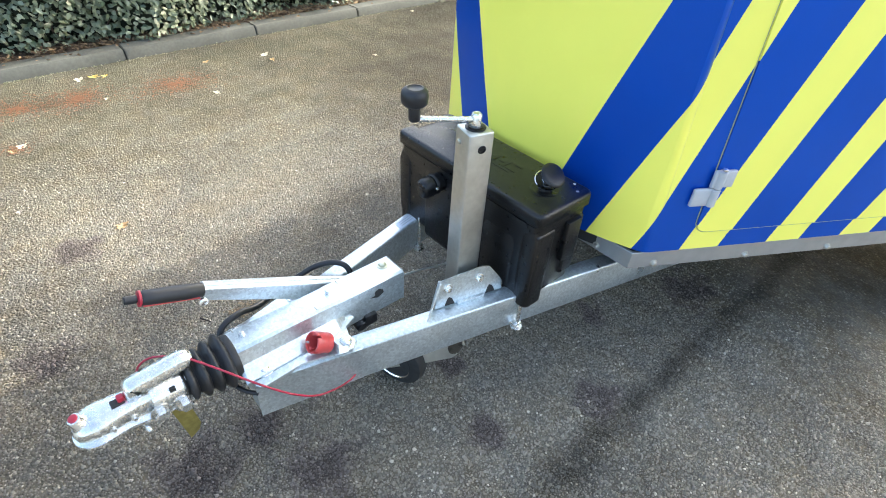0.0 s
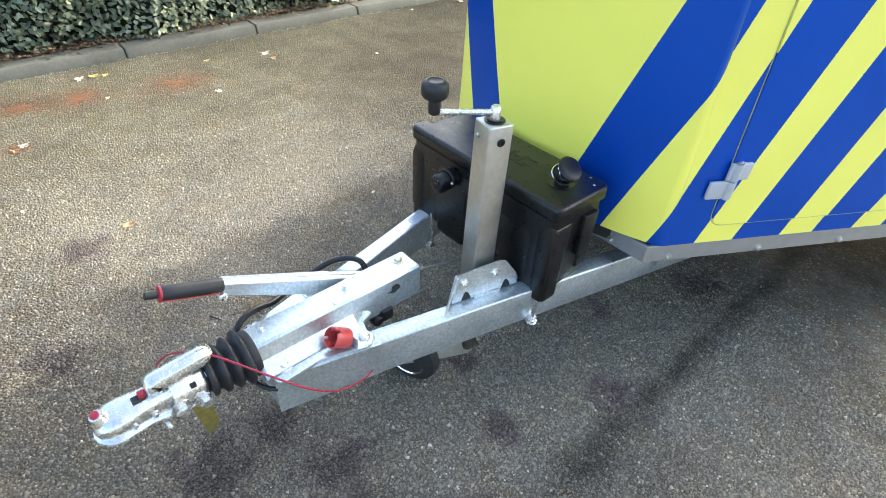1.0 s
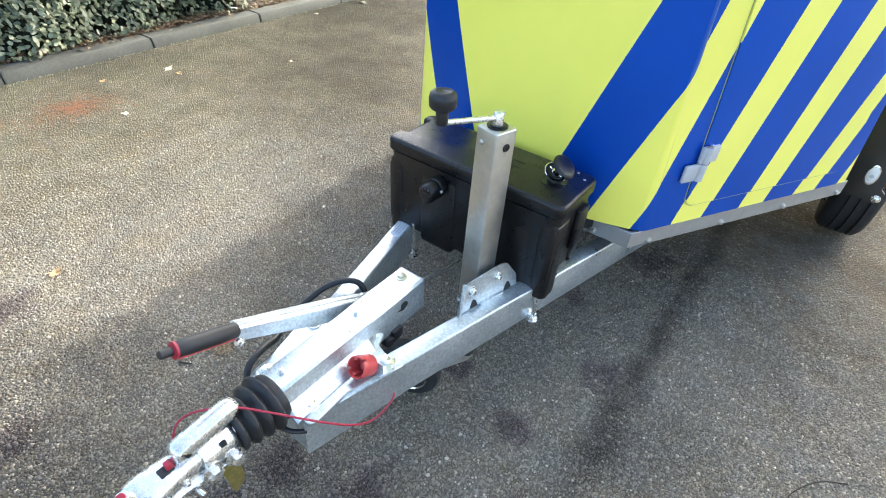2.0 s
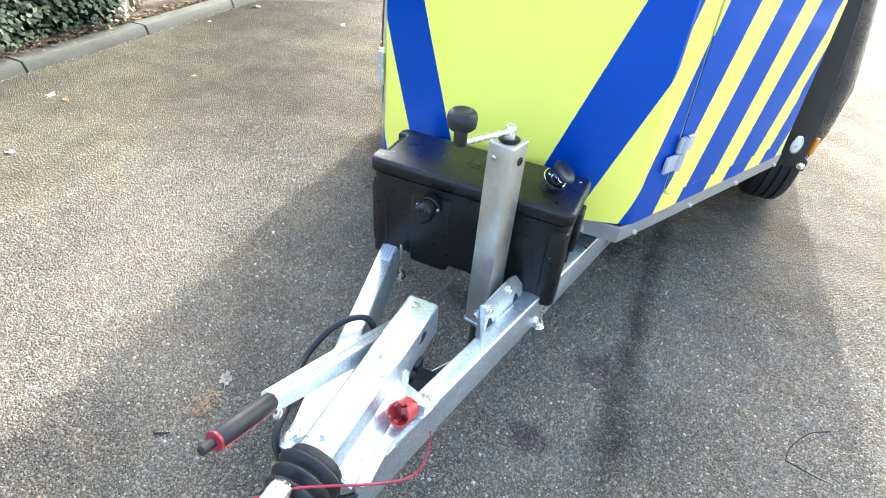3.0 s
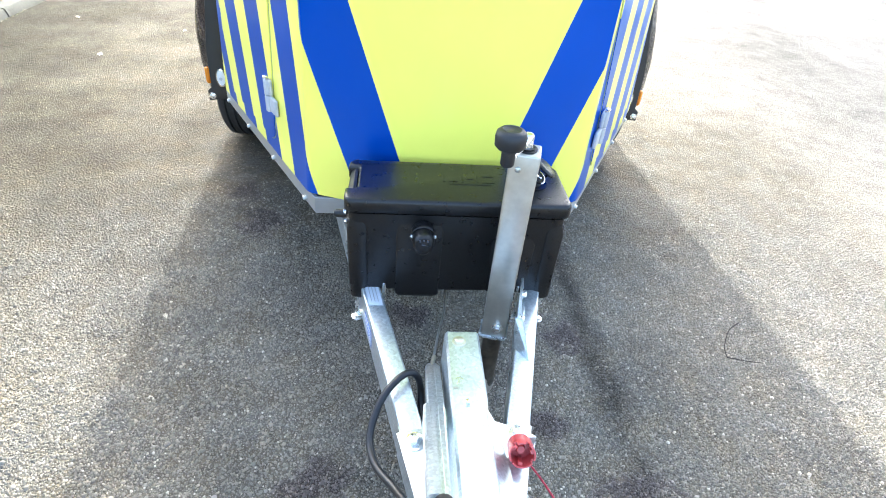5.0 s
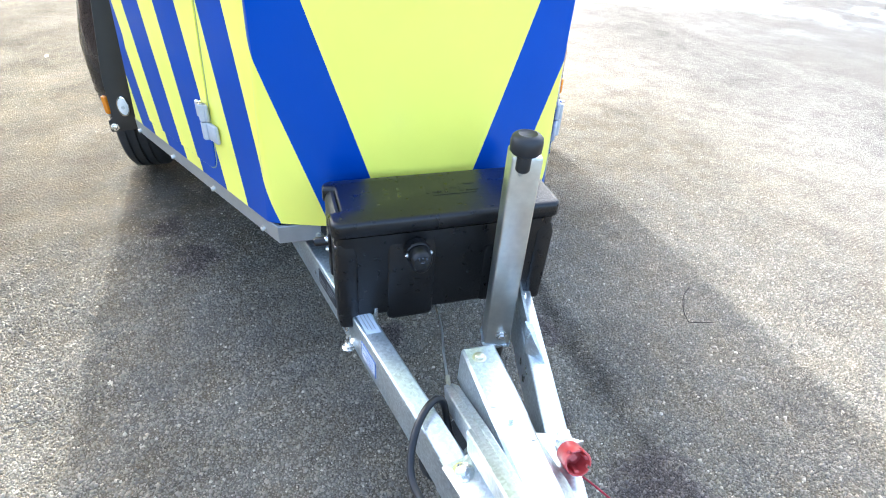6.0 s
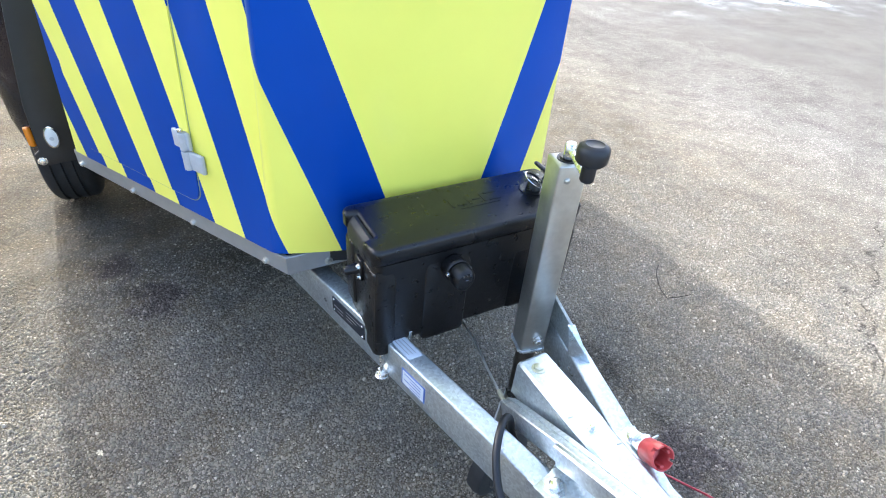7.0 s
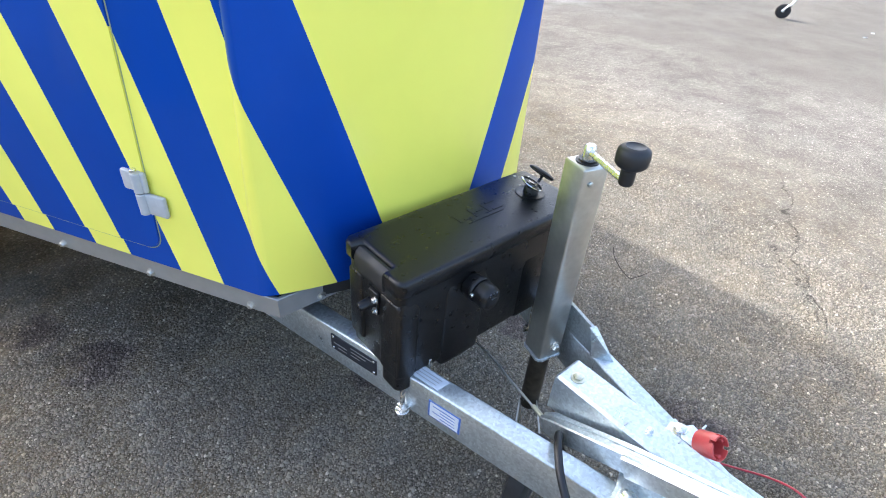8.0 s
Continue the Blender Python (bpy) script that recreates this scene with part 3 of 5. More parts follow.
# doors in both splayed sides
for s, d0, d1, zlo in ((1, 0.115, 0.88, 0.676), (-1, 0.272, 0.88, 0.662)):
    u0, u1, r, z1 = S0 + d0, S0 + d1, 0.045, 2.05
    ring = []
    for cx, cz, a0 in ((u0 + r, zlo + r, 180), (u1 - r, zlo + r, 270), (u1 - r, z1 - r, 0), (u0 + r, z1 - r, 90)):
        for k in range(7):
            ang = radians(a0 + 15 * k)
            ring.append((cx + r * math.cos(ang), cz + r * math.sin(ang)))
    bm = B()
    bm.faces.new([bm.verts.new((s * x, 0, z)) for x, z in ring])
    cut_stripes(bm, s)
    striped(bm, 0.0045)
    door_rim = [e for e in bm.edges if e.is_boundary]
    r_ = bmesh.ops.extrude_edge_only(bm, edges=door_rim)
    n = Vector((s * SIDE.y, -SIDE.x, 0))
    for g in r_["geom"]:
        if isinstance(g, bmesh.types.BMVert):
            g.co -= n * 0.006
    door = part("door", bm, [M_YELLOW, M_BLUE], trailer, "striped side door panel with rounded corners", smooth=25)
    # rubber bead in the joint round the door, its pale colour painting a highlight
    bm = B()
    bead = [on_body(s * (cx_ + (0.003 if cx_ > (u0 + u1) / 2 else -0.003)), z - (0.003 if z < zlo + r else 0), 0.001) for cx_, z in ring]
    bead.append(bead[0])
    for p, q in zip(bead, bead[1:]):
        rod(bm, p, q, 0.0013, 6)
    part("seal", bm, M_SEAL, door)
    # lift-off hinge: one leaf on the door, one on the body
    h0 = S0 + d0 + 0.004
    hz = 0.838
    hinge = None
    for name, lo, hi, za, zb in (("hinge_leaf", -0.016, 0.052, hz + 0.002, hz + 0.058), ("hinge_leaf", -0.060, 0.018, hz - 0.060, hz)):
        bm = B()
        box(bm, (lo, -0.013, za), (hi, 0.0, zb), 0.005, 3)
        lathe(bm, (0.004, -0.012, za + 0.001), (0.004, -0.012, zb), [(0, 0.0105), (0.002, 0.0125), (zb - za - 0.003, 0.0125), (zb - za - 0.001, 0.0105)], 18)
        o = on_body(s * h0, hz, 0.004)
        o.z = 0
        ex = Vector((s * SIDE.x, SIDE.y, 0))
        m = Matrix(((ex.x, -n.x, 0, o.x), (ex.y, -n.y, 0, o.y), (0, 0, 1, 0), (0, 0, 0, 1)))
        bm.transform(m)
        part(name, bm, M_GREYPLASTIC, door, "grey plastic hinge leaf")
    bm = B()
    c = on_body(s * (h0 + 0.004), hz, 0.020)
    lathe(bm, (c.x, c.y, hz + 0.064), (c.x, c.y, hz + 0.08), [(0, 0.008), (0.005, 0.008), (0.006, 0.006)], 12)
    part("hinge_pin", bm, M_ZINC, door)
    # catch near the far edge
    bm = B()
    o = on_body(s * (S0 + 0.80), 1.28, 0.004)
    m = Matrix(((s * SIDE.x, -n.x, 0, o.x), (SIDE.y, -n.y, 0, o.y), (0, 0, 1, o.z), (0, 0, 0, 1)))
    box(bm, (-0.045, -0.02, -0.035), (0.045, 0.0, 0.035), 0.006, 2, m)
    part("catch", bm, M_ZINC, door, "bright metal door catch")

# mudguards, lamps and wheels
GUARD_Y = 2.53
for s in (1, -1):
    bm = B()
    vs = [(0.925, 0.545), (0.965, 0.452), (1.106, 0.440), (1.106, 0.494), (1.086, 0.510), (1.080, 0.70), (1.040, 0.98), (1.000, 1.22), (0.945, 1.60), (0.87, 1.60)]
    prism(bm, [(x, z) for x, z in vs], 0.0, 0.02, 0.004, Matrix(((s, 0, 0, 0), (0, 0, 1, GUARD_Y), (0, 1, 0, 0), (0, 0, 0, 1))))
    guard = part("mudguard_front", bm, M_GUARD, trailer, "matt black upright mudguard plate with a marker lamp")
    lc = Vector((s * 1.028, GUARD_Y, 0.566))
    bm = B()
    lathe(bm, lc, lc + Vector((0, -1, 0)), [(0, 0.022), (0.008, 0.022), (0.012, 0.017), (0.014, 0.010)], 24)
    for v in bm.verts:
        v.co.z = lc.z + (v.co.z - lc.z) * 2.1
    part("marker_lamp", bm, M_LENS, guard, "white oval marker lamp")
    bm = B()
    lathe(bm, lc + Vector((0, -0.002, 0)), lc + Vector((0, -1, 0)), [(0, 0.0235), (0.009, 0.0235), (0.0105, 0.020), (0.008, 0.019)], 24, closed=False)
    for v in bm.verts:
        v.co.z = lc.z + (v.co.z - lc.z) * 2.0
    part("lamp_rim", bm, M_CHROME, guard, "plated lamp rim")
    bm = B()
    lathe(bm, lc + Vector((0, -0.013, -0.004)), lc + Vector((0, -1, -0.004)), [(0, 0.008), (0.003, 0.008), (0.004, 0.005)], 14)
    part("lamp_bulb", bm, M_GREYPLASTIC, guard)
    bm = B()
    bolt(bm, (s * 1.086, GUARD_Y, 0.466), (0, -1, 0), 0.012, 0.008)
    part("bolt", bm, M_ZINC, guard)
    # glossy curved side over the wheel, cut out in an arch
    bm = B()
    rows = []
    for i in range(31):
        y = 2.535 + 1.17 * i / 30
        d = abs(y - 3.10)
        lo = max(0.47, 0.335 + math.sqrt(0.44 ** 2 - d * d)) if d < 0.44 else 0.47
        edge = 0.74 + 0.26 * math.sin(min(1.0, i / 3.5) * math.pi / 2)
        row = []
        for k in range(9):
            z = lo + (1.5 - lo) * (k / 8)
            x = 1.138 - 0.22 * max(0.0, z - 0.56) ** 1.3 - 0.10 * max(0.0, 0.56 - z) + 0.105 * math.sin(math.pi * min(1.0, i / 22)) * min(1.0, max(0.0, (z - 0.47) / 0.30))
            row.append(bm.verts.new((s * (0.9 + (x - 0.9) * edge), y, z)))
        rows.append(row)
    for p, q in zip(rows, rows[1:]):
        for k in range(8):
            bm.faces.new((p[k], p[k + 1], q[k + 1], q[k]))
    r_ = bmesh.ops.solidify(bm, geom=bm.faces[:], thickness=0.008)
    arch = part("mudguard_side", bm, M_GLOSS, trailer, "glossy black curved mudguard side", smooth=50)
    bm = B()
    box(bm, (-0.013, -0.010, -0.042), (0.013, 0.010, 0.042), 0.008, 3, Matrix.Translation((s * 1.102, 2.560, 0.5625)) @ Matrix.Rotation(s * radians(48), 4, "Z"))
    part("reflector", bm, M_AMBER, arch, "amber side reflector")
    # wheel
    c = Vector((s * 1.065, 3.10, 0.345))
    bm = B()
    w, R = 0.095, 0.335
    prof = [(-w, R * 0.62), (-w * 1.05, R * 0.75), (-w, R * 0.92), (-w * 0.8, R * 0.985)]
    for g in (-0.45, 0.0, 0.45):
        prof += [(w * (g - 0.09), R), (w * (g - 0.07), R - 0.012), (w * (g + 0.07), R - 0.012), (w * (g + 0.09), R)]
    prof += [(w * 0.8, R * 0.985), (w, R * 0.92), (w * 1.05, R * 0.75), (w, R * 0.62)]
    lathe(bm, c, c + Vector((1, 0, 0)), prof, 48, closed=False)
    wheel = thing("wheel", "", "")
    wheel.parent = trailer
    part("tyre", bm, M_TYRE, wheel, "black tyre with three grooves")
    bm = B()
    lathe(bm, c - Vector((0.09 * s, 0, 0)), c, [(0.0, 0.21), (0.03, 0.19), (0.15, 0.19), (0.17, 0.21), (0.165, 0.17), (0.15, 0.06), (0.16, 0.0)], 32, closed=False)
    part("rim", bm, M_ALU, wheel)
bm = B()
box(bm, (-0.96, 3.05, 0.30), (0.96, 3.15, 0.40), 0.01)
part("axle", bm, M_GALV, trailer)

# ---- drawbar ----
BEAM_LO, BEAM_HI, BEAM_W = 0.366, 0.493, 0.056


def beam_out(y):
    """Outer edge of the beams at y."""
    return 0.1425 + 0.245 * (y - 0.568)


for s in (1, -1):
    bm = B()
    pts = [(s * beam_out(0.336), 0.336), (s * beam_out(2.3), 2.3), (s * (beam_out(2.3) - BEAM_W), 2.3), (s * (beam_out(0.336) - BEAM_W), 0.336)]
    prism(bm, pts, BEAM_LO, BEAM_HI, 0.006, seg=3)
    beam = part("drawbar_beam", bm, M_GALV, trailer, "spangled galvanised steel drawbar beam")
    beam.location.x = 0.007
    n_out = Vector((s * 0.9713, -0.2380, 0))

    def beam_face(bm, y0, y1, z0, z1, proud, s=s):
        """A thin plate on the beam's outer face."""
        p, q = Vector((s * beam_out(y0), y0, 0)), Vector((s * beam_out(y1), y1, 0))
        n = Vector((s * 0.9713, -0.2380, 0))
        vs = [bm.verts.new(a_ + n * o + Vector((0, 0, z))) for a_, z in ((p, z0), (q, z0), (q, z1), (p, z1)) for o in (0.0, proud)]
        a0, a1, b0, b1, c0, c1, d0, d1 = vs
        for f in ((a1, b1, c1, d1), (a0, b0, b1, a1), (b0, c0, c1, b1), (c0, d0, d1, c1), (d0, a0, a1, d1)):
            bm.faces.new(f)

    if s < 0:
        bm = B()
        beam_face(bm, 0.918, 1.008, 0.398, 0.458, 0.0012)
        sticker = part("sticker", bm, M_LABELBLUE, beam, "white sticker with a blue border", smooth=0)
        bm = B()
        beam_face(bm, 0.923, 1.003, 0.402, 0.454, 0.0020)
        part("sticker_face", bm, M_LABEL, beam, smooth=0)
        bm = B()
        for k in range(4):
            beam_face(bm, 0.932, 0.995 - 0.022 * (k % 2), 0.443 - 0.011 * k, 0.4455 - 0.011 * k, 0.0025)
        part("printed_lines", bm, M_LABELBLUE, beam, smooth=0)
        bm = B()
        beam_face(bm, 1.17, 1.325, 0.420, 0.474, 0.003)
        part("type_plate", bm, M_PRINT, beam, "black type plate with pale lines", smooth=0)
        bm = B()
        for k in range(3):
            beam_face(bm, 1.185 + 0.02 * k, 1.255, 0.462 - 0.013 * k, 0.465 - 0.013 * k, 0.0036)
        beam_face(bm, 1.27, 1.315, 0.444, 0.448, 0.0036)
        beam_face(bm, 1.27, 1.30, 0.432, 0.435, 0.0036)
        part("plate_lines", bm, M_ALU, beam, smooth=0)
        for y in (1.178, 1.317):
            for z in (0.427, 0.467):
                bm = B()
                p = Vector((s * beam_out(y), y, z)) + n_out * 0.003
                lathe(bm, p, p + n_out, [(0, 0.004), (0.002, 0.003)], 10)
                part("rivet", bm, M_ZINC, beam)
        bm = B()
        p, q = Vector((s * (beam_out(0.995) - 0.010), 0.995, 0)), Vector((s * (beam_out(1.075) - 0.010), 1.085, 0))
        # the box foot stands on its far end
        inw = Vector((-s * 0.038, 0.0, 0))
        vs = [bm.verts.new(v + Vector((0, 0, z))) for z in (BEAM_HI, BEAM_HI + 0.0012) for v in (p, q, q + inw, p + inw)]
        bm.faces.new(vs[4:])
        for i in range(4):
            bm.faces.new((vs[i], vs[(i + 1) % 4], vs[4 + (i + 1) % 4], vs[4 + i]))
        part("sticker", bm, M_LABEL, beam, "plain white sticker", smooth=0)
        bm = B()
        for k in range(3):
            a_ = p.lerp(q, 0.15) + inw * (0.2 + 0.25 * k)
            b_ = p.lerp(q, 0.85) + inw * (0.2 + 0.25 * k)
            d = inw * 0.06
            bm.faces.new([bm.verts.new(v + Vector((0, 0, BEAM_HI + 0.0018))) for v in (a_, b_, b_ + d, a_ + d)])
        part("printed_lines", bm, M_ALU, beam, smooth=0)

    # clamp bolt that holds the tool box down on the beam, outside and inside
    for off in (0.012, -BEAM_W - 0.012):
        y = 1.075
        p = Vector((s * (beam_out(y) + off), y, 0))
        bm = B()
        rod(bm, p + Vector((0, 0, 0.365)), p + Vector((0, 0, 0.51)), 0.0065, 10)
        lathe(bm, p + Vector((0, 0, 0.362)), p + Vector((0, 0, 1)), [(0, 0.016), (0.006, 0.018), (0.009, 0.012)], 16)
        part("clamp_bolt", bm, M_ZINC, beam, "bright zinc clamp bolt")
    bm = B()
    p, q = Vector((s * (beam_out(1.075) + 0.02), 1.085, 0.379)), Vector((s * (beam_out(1.075) - BEAM_W - 0.02), 1.085, 0.379))
    box(bm, (min(p.x, q.x), 1.06, 0.375), (max(p.x, q.x), 1.09, 0.383), 0.002)
    part("clamp_bar", bm, M_ZINC, beam)

# ---- overrun device on the front of the drawbar ----
overrun = thing("overrun_coupling", "galvanised overrun coupling with a rubber bellows and handbrake lever", "coupling")
CX = 0.010
bm = B()
plate = [(-0.100, 0.333), (0.080, 0.333), (0.108, 0.333), (0.117, 0.340), (0.121, 0.352), (beam_out(0.45) + 0.002, 0.45), (beam_out(0.585) + 0.006, 0.575), (beam_out(0.60) - 0.015, 0.600), (0.105, 0.595), (0.075, 0.605), (0.062, 0.64), (-0.05, 0.64), (-0.065, 0.60), (-0.10, 0.585), (-beam_out(0.575) - 0.004, 0.575), (-beam_out(0.40) - 0.002, 0.40)]
prism(bm, plate, 0.4932, 0.5045, 0.0025)
part("top_plate", bm, M_GALV, overrun, "pale galvanised plate across both beams")
# raised cover over the brake rod, flared at its right foot
bm = B()
prof_f = [(-0.046, 0.508), (-0.040, 0.572), (-0.034, 0.579), (0.030, 0.579), (0.037, 0.573), (0.048, 0.535), (0.085, 0.512), (0.085, 0.508)]
prof_b = [(-0.044, 0.470), (-0.042, 0.573), (-0.036, 0.580), (0.036, 0.580), (0.042, 0.573), (0.044, 0.52), (0.044, 0.49), (0.044, 0.470)]
rows = []
for y, k in ((0.318, 0.0), (0.325, 0.0), (0.48, 0.1), (0.585, 0.35), (0.615, 0.9), (0.65, 1.0), (0.812, 1.0), (0.818, 1.0)):
    edge = 0.004 if y in (0.318, 0.818) else 0.0
    rows.append([bm.verts.new((CX + (x0 * (1 - k) + x1 * k), y, z0 * (1 - k) + z1 * k - edge)) for (x0, z0), (x1, z1) in zip(prof_f, prof_b)])
for p, q in zip(rows, rows[1:]):
    for i in range(len(prof_f) - 1):
        bm.faces.new((p[i], p[i + 1], q[i + 1], q[i]))
bm.faces.new(rows[0])
bm.faces.new(rows[-1][::-1])
cover = part("cover", bm, M_GALV, overrun, "folded bright galvanised cover channel", smooth=25)
bm = B()
bolt(bm, (0.0, 0.78, 0.580), (0, 0, 1), 0.0115, 0.008)
part("bolt", bm, M_PALEGOLD, cover, "pale yellow passivated bolt head")
for x, y in ((0.005, 0.597), (0.006, 0.358)):
    bm = B()
    lathe(bm, (x, y, 0.579), (x, y, 1), [(0, 0.009), (0.003, 0.009), (0.003, 0.006), (0.012, 0.006), (0.013, 0.004)], 12)
    part("nut", bm, M_ZINC, cover)
for x, y in ((-0.018, 0.64), (0.035, 0.545), (-0.022, 0.345)):
    bm = B()
    box(bm, (x - 0.006, y - 0.002, 0.5785), (x + 0.006, y + 0.002, 0.5815), 0.001)
    part("dimple", bm, M_POST, cover)
# thin dark shape on the cover paints the shade inside a slot
bm = B()
pts = [(0.70, 0.536), (0.716, 0.536), (0.716, 0.552), (0.73, 0.556), (0.742, 0.548), (0.745, 0.535), (0.725, 0.525)]
prism(bm, pts, 0.0, 0.0008, 0, Matrix(((0, 0, 1, CX + 0.0440), (1, 0, 0, 0), (0, 1, 0, 0), (0, 0, 0, 1))))
part("slot", bm, M_DARK, cover, smooth=0)
for x, y in ((0.076, 0.368), (0.126, 0.572), (-0.108, 0.552), (-0.075, 0.368)):
    bm = B()
    bolt(bm, (x, y, 0.5045), (0, 0, 1), 0.016, 0.012)
    part("bolt", bm, M_ZINC, overrun, "large zinc bolt on its washer")
# front cheeks, tube and the foot plate below
for s in (1, -1):
    bm = B()
    n_out = Vector((s * 0.9713, -0.2380, 0))
    ys = [(0.334, 0.362), (0.345, 0.362), (0.60, 0.372), (0.60, 0.492), (0.334, 0.492)]
    rows = [[bm.verts.new(Vector((s * beam_out(y), y, z)) + n_out * o) for y, z in ys] for o in (-0.004, 0.0025)]
    bm.faces.new(rows[0])
    bm.faces.new(rows[1][::-1])
    for i in range(5):
        bm.faces.new((rows[0][i], rows[0][(i + 1) % 5], rows[1][(i + 1) % 5], rows[1][i]))
    part("cheek_plate", bm, M_GALV, overrun, smooth=20).location.x = 0.007
for s in (1, -1):
    bm = B()
    prism(bm, [(s * 0.040, 0.341), (s * 0.060, 0.341), (s * 0.060, 0.350), (s * 0.040, 0.350)], 0.405, 0.50, 0.001)
    part("end_plate", bm, M_GALV, overrun)
bm = B()
rod(bm, (CX, 0.16, 0.510), (CX, 0.75, 0.490), 0.034, 24)
part("drawbar_tube", bm, M_GALV, overrun)
bm = B()
box(bm, (-0.06, 0.34, 0.385), (0.075, 0.56, 0.47), 0.006)
part("tube_housing", bm, M_GALV, overrun)
bm = B()
prism(bm, [(0.375, 0.395), (0.405, 0.352), (0.435, 0.352), (0.50, 0.395)], 0.065, 0.085, 0.003, Matrix(((0, 0, 1, 0), (1, 0, 0, 0), (0, 1, 0, 0), (0, 0, 0, 1))))
part("lower_lug", bm, M_GALV, overrun)
# rubber bellows
bm = B()
prof = [(0.0, 0.040), (0.0, 0.050)]
L = 0.125
for k in range(4):
    y = 0.006 + k * 0.030
    r = 0.058 + 0.005 * k
    prof += [(y, r - 0.014), (y + 0.005, r - 0.004), (y + 0.011, r), (y + 0.017, r - 0.002), (y + 0.023, r - 0.013)]
prof += [(L + 0.005, 0.062), (L + 0.012, 0.060), (L + 0.012, 0.036)]
lathe(bm, (CX, 0.186, 0.515), (CX, 0.33, 0.510), prof, 40)
front_part("bellows", bm, M_RUBBER, overrun, "ribbed black rubber bellows", smooth=60)

# ball coupling head
head = thing("coupling_head", "", "")
head.parent = overrun
head["label"] = "bright zinc ball coupling head"
bm = B()
stations = [(-0.057, 0.010, 0.512, 0.520), (-0.050, 0.027, 0.504, 0.534), (-0.035, 0.037, 0.500, 0.544), (-0.012, 0.042, 0.498, 0.550), (0.010, 0.041, 0.497, 0.551), (0.05, 0.036, 0.494, 0.552), (0.085, 0.033, 0.486, 0.553), (0.11, 0.034, 0.478, 0.552), (0.20, 0.038, 0.472, 0.556)]
rings = []
for y, hw, z0, z1 in stations:
    ring = []
    for k in range(24):
        a_ = 2 * math.pi * k / 24
        cx_, cz_ = math.cos(a_), math.sin(a_)
        p_ = 0.62
        ring.append(bm.verts.new((CX + hw * math.copysign(abs(cx_) ** p_, cx_), y, (z0 + z1) / 2 + (z1 - z0) / 2 * math.copysign(abs(cz_) ** p_, cz_))))
    rings.append(ring)
for p, q in zip(rings, rings[1:]):
    for k in range(24):
        bm.faces.new((p[k], p[(k + 1) % 24], q[(k + 1) % 24], q[k]))
bm.faces.new(rings[0][::-1])
bm.faces.new(rings[-1])
front_part("housing", bm, M_ZINC, head, smooth=50)
bm = B()
# pressed flange round the foot of the cup, running back and up to the sleeve
edge = [(a_, 0.049, -0.011) for a_ in range(180, 361, 12)]
outer = [Vector((CX + r * math.cos(radians(a_)), y + 0.051 * math.sin(radians(a_)), 0.497)) for a_, r, y in edge]
run = [(0.045, 0.016, 0.496), (0.040, 0.052, 0.494), (0.042, 0.078, 0.492), (0.044, 0.100, 0.491)]
outer = [Vector((CX - x, y, z)) for x, y, z in run[::-1]] + outer + [Vector((CX + x, y, z)) for x, y, z in run]
top_, low_, in_ = [], [], []
for p in outer:
    q = Vector((CX + (p.x - CX) * 0.72, p.y if p.y > 0 else -0.011 + (p.y + 0.011) * 0.72, p.z))
    top_.append(bm.verts.new(p + Vector((0, 0, 0.003))))
    low_.append(bm.verts.new(p - Vector((0, 0, 0.004))))
    in_.append((bm.verts.new(q + Vector((0, 0, 0.012))), bm.verts.new(q - Vector((0, 0, 0.002)))))
for i in range(len(outer) - 1):
    bm.faces.new((top_[i], top_[i + 1], in_[i + 1][0], in_[i][0]))
    bm.faces.new((low_[i], low_[i + 1], top_[i + 1], top_[i]))
    bm.faces.new((in_[i][1], in_[i + 1][1], low_[i + 1], low_[i]))
    bm.faces.new((in_[i][0], in_[i + 1][0], in_[i + 1][1], in_[i][1]))
for i in (0, -1):
    bm.faces.new((top_[i], low_[i], in_[i][1], in_[i][0]))
front_part("lip", bm, M_ZINC, head)
bm = B()
lathe(bm, (CX, -0.035, 0.542), (CX, -0.045, 0.582), [(-0.006, 0.022), (0.004, 0.0180), (0.014, 0.0160), (0.020, 0.0140), (0.021, 0.0105), (0.018, 0.0100)], 24)
front_part("collar", bm, M_ZINC, head)
bm = B()
lathe(bm, (CX, -0.038, 0.553), (CX, -0.0445, 0.579), [(0, 0.0102), (0.0125, 0.0102), (0.0135, 0.008)], 18)
front_part("wear_button", bm, M_CRIMSON, head, "red wear indicator button")
bm = B()
box(bm, (CX - 0.006, 0.032, 0.548), (CX + 0.015, 0.062, 0.5555), 0.002)
front_part("indicator_slot", bm, M_DARK, head)
bm = B()
box(bm, (CX - 0.004, 0.048, 0.552), (CX + 0.012, 0.064, 0.568), 0.003)
front_part("indicator", bm, M_CRIMSON, head, "red locking indicator")
bm = B()
lathe(bm, (CX, 0.108, 0.517), (CX, 1, 0.517), [(0, 0.038), (0.003, 0.0425), (0.078, 0.0435), (0.084, 0.041)], 36)
front_part("clamp_sleeve", bm, M_ZINC, head)
# lifting handle along the top
bm = B()
hp = smooth_path([(CX, 0.072, 0.552), (CX, 0.077, 0.577), (CX, 0.090, 0.584), (CX, 0.150, 0.590), (CX, 0.205, 0.594), (CX, 0.222, 0.586)], 5)
rows = []
